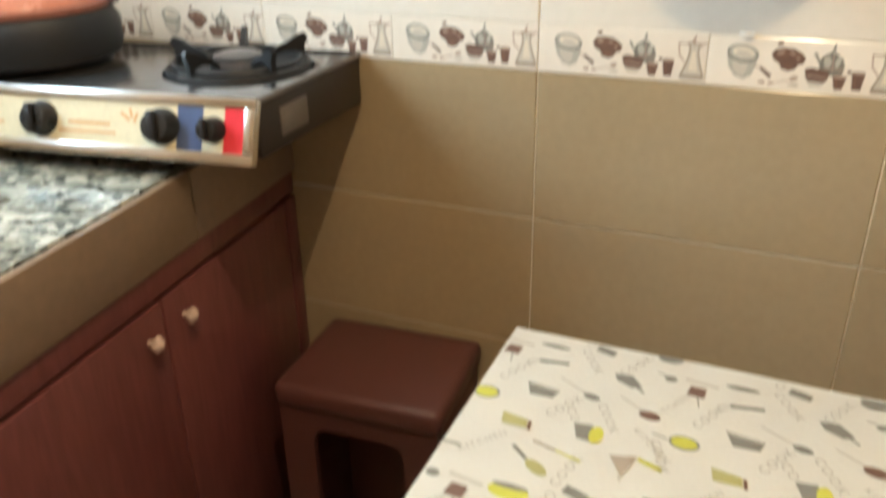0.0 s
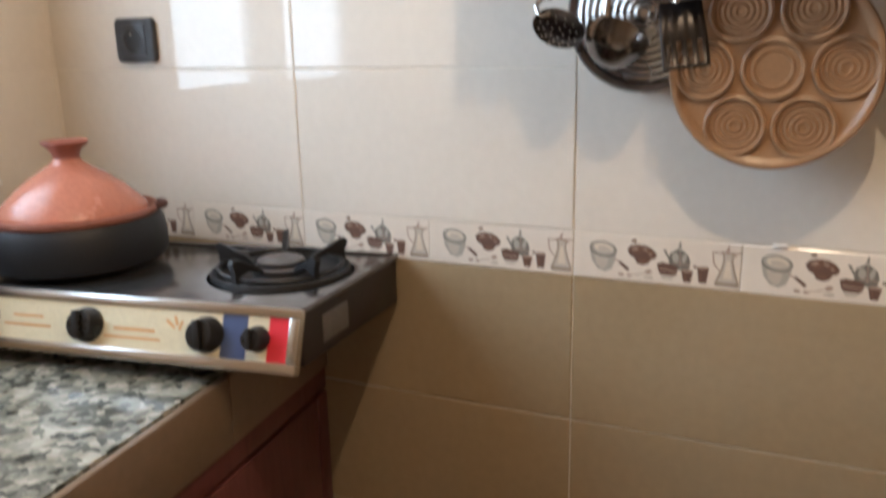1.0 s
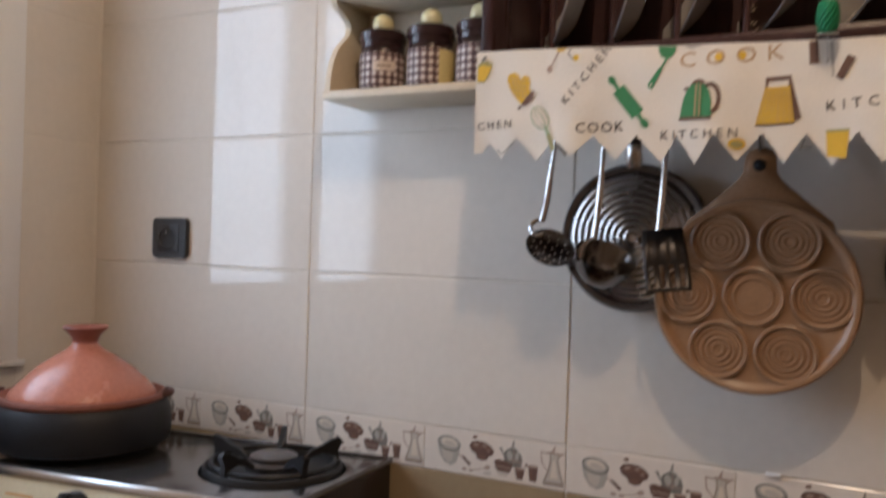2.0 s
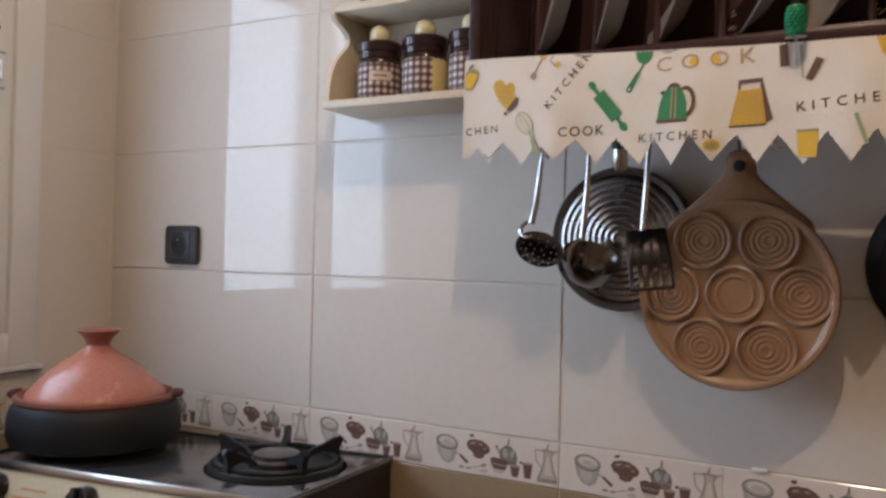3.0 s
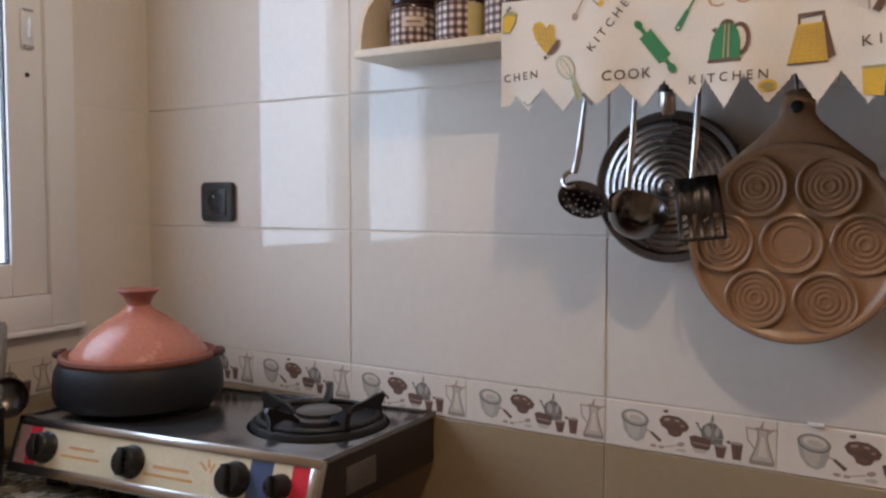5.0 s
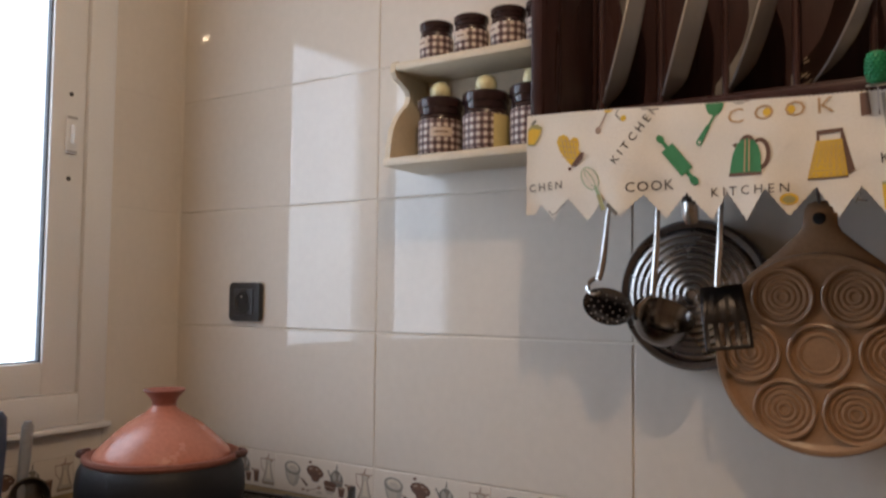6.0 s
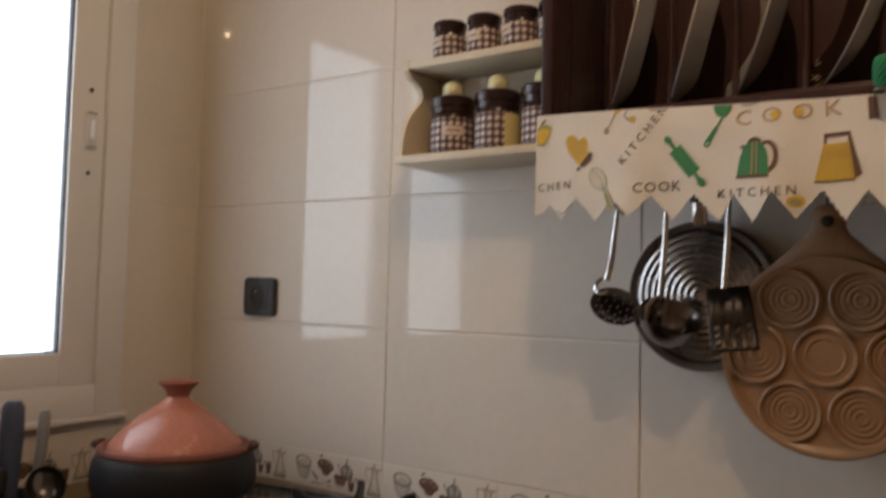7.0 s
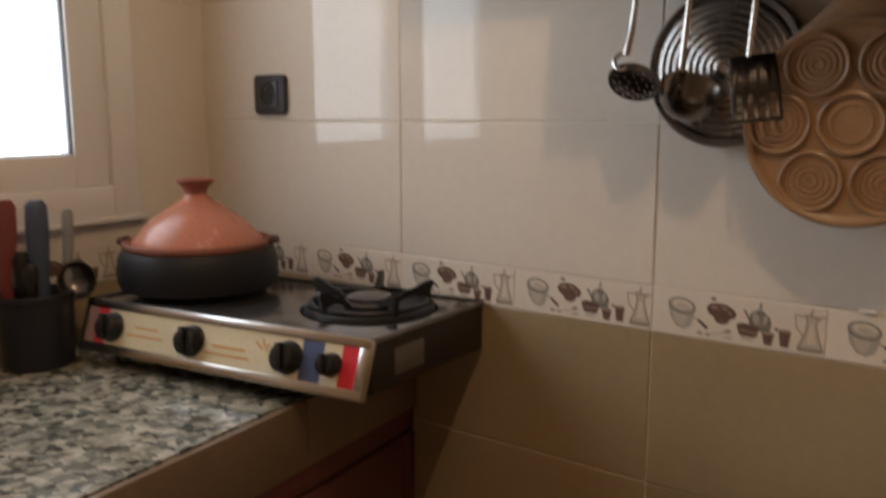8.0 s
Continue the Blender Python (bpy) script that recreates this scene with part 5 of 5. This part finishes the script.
CELL = Print()
CELL.add("umber", moved([(-0.011, -0.009), (0.010, -0.011), (0.011, 0.009), (-0.008, 0.010)], 0.002, 0.0)).add("grey", bar(0.004, -0.009, 0.008, -0.030, 0.0015))
CELL.add("grey", oval(0.002, -0.102, 0.017, 0.0125), bar(-0.016, -0.102, -0.034, -0.098, 0.002)).add("lime", oval(0.002, -0.102, 0.0145, 0.010))
CELL.add("grey", moved([(-0.022, 0.012), (0.021, 0.006), (0.016, -0.012), (-0.012, -0.013)], 0.064, -0.074)).add("palegrey", moved(bar(-0.020, 0.009, 0.019, 0.004, 0.003), 0.064, -0.074))
CELL.add("palegrey", bar(0.078, -0.040, 0.115, -0.062, 0.003)).add("grey", oval(0.123, -0.066, 0.011, 0.006, -15))
CELL.add("grey", bar(0.042, -0.014, 0.080, -0.008, 0.006)).add("palegrey", bar(0.028, -0.020, 0.042, -0.014, 0.003))
CELL.add("grey", moved([(-0.018, 0.010), (0.004, 0.012), (0.020, -0.008), (0.008, -0.014), (-0.012, -0.004)], 0.156, -0.016)).add("grey", bar(0.170, -0.028, 0.180, -0.036, 0.003))
CELL.add("grey", oval(0.205, 0.006, 0.008, 0.006), bar(0.198, 0.012, 0.188, 0.014, 0.002)).add("palegrey", bar(0.222, 0.012, 0.262, 0.006, 0.005))
CELL.add("palegrey", bar(0.155, -0.052, 0.185, -0.072, 0.003)).add("umber", oval(0.194, -0.078, 0.013, 0.008, -10))
CELL.add("olive", moved([(-0.020, 0.009), (0.012, 0.004), (0.014, -0.012), (-0.016, -0.012)], 0.054, -0.140)).add("umber", bar(0.069, -0.138, 0.071, -0.154, 0.004))
CELL.add("grey", moved([(-0.018, 0.013), (0.004, 0.016), (0.006, -0.014), (-0.010, -0.012)], 0.135, -0.136)).add("lime", oval(0.145, -0.136, 0.008, 0.0155))
CELL.add("taupe", moved([(-0.015, 0.008), (0.014, 0.016), (0.004, -0.022)], 0.181, -0.172)).add("palegrey", bar(0.183, -0.190, 0.184, -0.200, 0.003))
CELL.add("grey", bar(0.064, -0.185, 0.084, -0.202, 0.005)).add("olive", oval(0.098, -0.212, 0.016, 0.008, -35))
CELL.add("taupe", bar(0.082, -0.170, 0.110, -0.178, 0.004)).add("lime", bar(0.110, -0.178, 0.140, -0.186, 0.003))
CELL.add("lime", oval(0.083, -0.258, 0.022, 0.012)).add("grey", oval(0.083, -0.250, 0.020, 0.004))
CELL.add("grey", oval(-0.008, -0.215, 0.016, 0.010), bar(-0.024, -0.207, 0.010, -0.207, 0.003)).add("olive", bar(0.150, -0.238, 0.185, -0.246, 0.010)).add("grey", bar(0.135, -0.232, 0.160, -0.240, 0.013))
CELL.add("lime", bar(-0.040, -0.150, -0.014, -0.158, 0.006))
for x, z, l, a, text in ((0.022, -0.045, 0.036, 62, "COOK"), (0.098, -0.096, 0.034, 58, "COOK"), (0.130, -0.205, 0.030, 75, "COOK"), (0.030, -0.190, 0.055, 50, "KITCHEN"), (0.118, -0.120, 0.034, -60, "COOK"), (0.150, -0.100, 0.040, -62, "COOK"), (0.205, -0.130, 0.055, -45, "KITCHEN"), (0.215, -0.05, 0.045, 62, "KITCHEN"), (0.105, 0.010, 0.036, -58, "COOK"), (0.160, 0.020, 0.034, 60, "COOK"), (-0.02, -0.135, 0.03, -70, "COOK")):
    size = 0.0165 if text == "COOK" else 0.0125
    for p in words(text, size, 1.25):
        CELL.shapes.append(("fadedgrey", moved(p, x, z, 1.0, a), 1))
PR = Print()
for i in range(-2, 5):
    for j in range(-2, 4):
        ox, oy = 1.001 + 0.236 * i + 0.03 * j, -0.342 - 0.010 * i - 0.275 * j
        for ink, p, layer in CELL.shapes:
            if j < 0 and ink in ("lime", "olive"):
                continue
            q = [(a + ox, b + oy) for a, b in p]
            if sum(TX0 < a < TX1 and TY0 < b < TY1 for a, b in q) * 2 >= len(q):
                PR.shapes.append((ink, [(min(max(a, TX0 - 0.003), TX1 + 0.003), min(max(b, TY0 - 0.003), TY1 + 0.003)) for a, b in q], layer))
back2 = base_of(oil).inverted()
tagged(PR.mesh("kitchen_print", lambda a, b, h: back2 @ Vector((a, b, sheet(a, b) + 0.0006 + h)), oc, "grey, brown and lime printed kitchen tools", 0.00004), kind="stuff")

# ---------------------------------------------------------------- small things
# small white block put in for a bright glint on the border
clip = thing("tile_clip", "tiny white block standing for a glint on the border tiles", "clip", (1.219, -0.001, 1.081))
bm = bmesh.new()
box(bm, (-0.010, -0.006, 0.0), (0.010, -0.0008, 0.004), 0.001)
part("glint_block", bm, M["alu"], clip)

lamp = thing("ceiling_lamp", "plain bulb holder on a short cord under the ceiling", "lamp", (1.31, -1.0, ROOM_H))
bm = bmesh.new()
lathe(bm, [(0, -0.03), (0.035, -0.026), (0.045, -0.012), (0.047, -0.001), (0, -0.001)], 24)
part("ceiling_rose", bm, M["lampglass"], lamp)
bm = bmesh.new()
tube(bm, [(0, 0, -0.028), (0, 0, -0.06)], 0.003, 8)
part("cord", bm, M["lampglass"], lamp)
bm = bmesh.new()
lathe(bm, [(0, -0.055), (0.010, -0.057), (0.017, -0.068), (0.018, -0.098), (0.015, -0.101), (0, -0.101)], 20)
part("bulb_holder", bm, M["knob"], lamp, "black bulb holder")

# added filler strip, lightens the dark line where the tiled walls meet
bm = bmesh.new()
prism(bm, [(-0.1485, 0.001), (-0.1435, 0.001), (-0.1445, -0.0022), (-0.1475, -0.0045)], 0.905, 2.08, "z")
tagged(part("trim", bm, M["tile_light"], smooth=False), "added pale strip covering the dark gap in the tiled corner", "grout joint", kind="structure")

# ---------------------------------------------------------------- wall tiles, last
TILE_MESH = {}


def tile_mesh(w, h, material, name, gap):
    key = (round(w, 4), round(h, 4), material.name, gap)
    if key not in TILE_MESH:
        bm = bmesh.new()
        b, t = min(0.0018, gap), 0.0075
        pts = [(-w / 2, -h / 2), (w / 2, -h / 2), (w / 2, h / 2), (-w / 2, h / 2)]
        ins = [(a - math.copysign(b, a), c - math.copysign(b, c)) for a, c in pts]
        low = [bm.verts.new((a, t, c)) for a, c in pts]
        mid = [bm.verts.new((a, b * 0.67, c)) for a, c in pts]
        top = [bm.verts.new((a, 0, c)) for a, c in ins]
        bm.faces.new(top)
        for p, q in ((low, mid), (mid, top)):
            for i in range(4):
                bm.faces.new((p[i], p[(i + 1) % 4], q[(i + 1) % 4], q[i]))
        bmesh.ops.recalc_face_normals(bm, faces=bm.faces)
        me = bpy.data.meshes.new(name)
        bm.to_mesh(me)
        bm.free()
        me.materials.append(material)
        TILE_MESH[key] = me
    return TILE_MESH[key]


def lay(wall, base, s0, s1, z0, z1, material, name="tile", gap=0.0022):
    """One tile on a wall; base takes (s, depth, z) to the room, with depth going into the wall."""
    me = tile_mesh(s1 - s0 - gap, z1 - z0 - gap, material, name, gap)
    ob = new(name, me)
    ob.parent = wall
    ob.matrix_basis = base @ Matrix.Translation(((s0 + s1) / 2, 0, (z0 + z1) / 2)) @ pose(0, 0, 0, random.uniform(-0.18, 0.18), 0, random.uniform(-0.12, 0.12))
    return ob


def lay_round(wall, base, s0, s1, z0, z1, hole, material, gap=0.0004):
    """A tile cut round a hole."""
    a0, a1, b0, b1 = hole
    if s1 <= a0 or s0 >= a1 or z1 <= b0 or z0 >= b1:
        lay(wall, base, s0, s1, z0, z1, material, "tile", gap)
        return
    for p in ((s0, min(s1, a0), z0, z1), (max(s0, a1), s1, z0, z1), (max(s0, a0), min(s1, a1), z0, min(z1, b0)), (max(s0, a0), min(s1, a1), max(z0, b1), z1)):
        if p[1] - p[0] > 0.01 and p[3] - p[2] > 0.01:
            lay(wall, base, *p, material, "tile", gap)


COLS = [-0.1475, 0.42, 0.92, 1.42, 1.92, 2.42, ROOM_X1]
UP = [1.08, 1.33, 1.58, 1.83, 2.08]
LOW = [0.0, 0.255, 0.506, 0.757, 1.008]
ID = Matrix()
for x0, x1 in zip(COLS, COLS[1:]):
    for z0, z1 in zip(UP, UP[1:]):
        lay(wall_back, ID, x0, x1, z0, z1, M["tile_light"])
    for z0, z1 in zip(LOW, LOW[1:]):
        lay(wall_back, ID, x0, x1, z0, z1, M["tile_brown"])

# the printed border: a bowl with a brush, a basket, a teapot with glasses and a coffee pot on each tile
BORDER = Print()
BORDER.add("palegrey", [(-0.099, 0.010), (-0.095, -0.008), (-0.086, -0.020), (-0.074, -0.024), (-0.064, -0.018), (-0.059, -0.004), (-0.058, 0.008)]).add("wash", [(-0.092, 0.004), (-0.088, -0.012), (-0.080, -0.019), (-0.074, -0.019), (-0.070, -0.008), (-0.070, 0.004)])
BORDER.add("grey", oval(-0.078, 0.012, 0.0215, 0.0125, -8)).add("palegrey", oval(-0.078, 0.0125, 0.0190, 0.0103, -8)).add("cream", oval(-0.0775, 0.0135, 0.0150, 0.0075, -8)).add("wash", oval(-0.076, 0.0115, 0.0110, 0.0045, -8))
BORDER.add("umber", bar(-0.053, -0.006, -0.038, -0.018, 0.0042, 0.0055)).add("dust", bar(-0.062, -0.003, -0.053, -0.006, 0.0020))
BORDER.add("dust", oval(-0.049, -0.026, 0.0050, 0.0026), oval(-0.037, -0.0265, 0.0044, 0.0022), bar(-0.036, -0.026, -0.014, -0.021, 0.0014), oval(-0.008, -0.018, 0.0058, 0.0034, 15)).add("wash", oval(-0.006, -0.027, 0.0062, 0.0030), oval(-0.012, -0.0275, 0.0034, 0.0020))
BORDER.add("brown", oval(-0.031, 0.0285, 0.0042, 0.0025), bar(-0.030, 0.029, -0.028, 0.032, 0.0015))
BORDER.add("umber", [(-0.041, 0.014), (-0.036, 0.021), (-0.026, 0.0235), (-0.012, 0.0225), (-0.002, 0.017), (0.004, 0.010), (0.001, 0.003), (-0.005, 0.001), (-0.009, -0.006), (-0.017, -0.0085), (-0.026, -0.006), (-0.029, 0.001), (-0.037, 0.006)])
BORDER.add("brown", oval(-0.025, 0.015, 0.0105, 0.0052, 5), oval(-0.008, 0.0130, 0.0066, 0.0046, -15), oval(-0.018, -0.002, 0.0066, 0.0035)).add("dust", oval(-0.029, 0.0165, 0.0050, 0.0020, 10), oval(-0.014, 0.0165, 0.0040, 0.0016, -10), oval(-0.006, 0.0095, 0.0028, 0.0013))
BORDER.add("grey", [(0.021, 0.004), (0.023, 0.014), (0.030, 0.019), (0.036, 0.022), (0.042, 0.019), (0.050, 0.012), (0.053, 0.002), (0.051, -0.010), (0.024, -0.012)], bar(0.0365, 0.020, 0.0375, 0.033, 0.0050, 0.0012), bar(0.022, 0.006, 0.014, 0.018, 0.0036, 0.0022), bar(0.013, 0.018, 0.018, 0.0165, 0.0022))
BORDER.add("palegrey", oval(0.031, 0.008, 0.0050, 0.0080, 10), oval(0.044, 0.008, 0.0035, 0.0075, -10), oval(0.0372, 0.0215, 0.0022, 0.0026)).add("dust", bar(0.028, 0.000, 0.052, -0.002, 0.0016), bar(0.0375, 0.018, 0.0385, -0.006, 0.0012))
BORDER.add("umber", [(0.004, -0.004), (0.012, -0.001), (0.026, -0.003), (0.036, -0.006), (0.034, -0.018), (0.026, -0.024), (0.014, -0.024), (0.007, -0.016)]).add("wash", [(0.008, -0.020), (0.032, -0.021), (0.026, -0.027), (0.014, -0.027)]).add("dust", bar(0.009, -0.012, 0.033, -0.014, 0.0016))
BORDER.add("umber", [(0.040, -0.011), (0.058, -0.011), (0.054, -0.029), (0.044, -0.029)], [(0.063, -0.004), (0.080, -0.004), (0.077, -0.028), (0.066, -0.028)], oval(0.060, -0.004, 0.0030, 0.0024)).add("dust", oval(0.049, -0.0112, 0.0086, 0.0022), oval(0.0715, -0.0042, 0.0082, 0.0022)).add("brown", bar(0.046, -0.016, 0.047, -0.026, 0.0025), bar(0.068, -0.010, 0.069, -0.025, 0.0025))
BORDER.add("taupe", [(0.098, 0.022), (0.114, 0.021), (0.113, 0.008), (0.117, -0.008), (0.123, -0.026), (0.121, -0.030), (0.090, -0.030), (0.088, -0.026), (0.096, -0.006), (0.099, 0.008)]).add("wash", [(0.1005, 0.020), (0.1120, 0.019), (0.1110, 0.008), (0.1145, -0.008), (0.1195, -0.024), (0.0920, -0.024), (0.0985, -0.006), (0.1015, 0.008)]).add("cream", [(0.104, 0.010), (0.108, 0.010), (0.113, -0.018), (0.100, -0.018)])
BORDER.add("dust", bar(0.096, 0.022, 0.116, 0.021, 0.0030), bar(0.104, 0.023, 0.107, 0.033, 0.0050, 0.0012), bar(0.098, 0.020, 0.084, 0.021, 0.0020), bar(0.084, 0.022, 0.086, 0.004, 0.0020), bar(0.086, 0.004, 0.096, -0.008, 0.0020), bar(0.114, 0.016, 0.119, 0.022, 0.0022), bar(0.118, 0.022, 0.1245, 0.022, 0.0028, 0.0012))


def border_row(wall, base, s_start, s_end, s_first):
    k = s_first
    while k < s_end - 0.02:
        a, b = max(k, s_start), min(k + 0.25, s_end)
        ob = lay(wall, base, a, b, 1.008, 1.08, M["tile_border"], "border_tile", 0.0012)
        ob.matrix_basis = base @ Matrix.Translation(((a + b) / 2, -0.0008, 1.044))
        if b - a > 0.2:
            if PRINT_MESH:
                p = new("printed_motif", PRINT_MESH[0])
                p.parent = ob
            else:
                p = BORDER.mesh("printed_motif", lambda x, z, h: (x, -0.0003 - h, z), ob)
                PRINT_MESH.append(p.data)
        k += 0.25


PRINT_MESH = []
border_row(wall_back, ID, -0.146, ROOM_X1, -0.33 + 0.0)
LEFT_IN = LEFT @ pose(0, 0, 0, 0, 0, 180)     # s runs the other way here, depth goes into the wall
HOLE = (-WIN_S1 - 0.002, -WIN_S0 + 0.002, WIN_Z0 - 0.014, WIN_Z1 + 0.002)
for s0, s1 in ((-2.5, -2.0), (-2.0, -1.5), (-1.5, -1.0), (-1.0, -0.5), (-0.5, 0.0005)):
    for z0, z1 in zip(UP, UP[1:]):
        lay_round(wall_left, LEFT_IN, s0, s1, z0, z1, HOLE, M["tile_light"])
    for z0, z1 in zip(LOW, LOW[1:]):
        lay(wall_left, LEFT_IN, s0, s1, z0, z1, M["tile_brown"])
border_row(wall_left, LEFT_IN, -2.5, -0.003, -2.5)
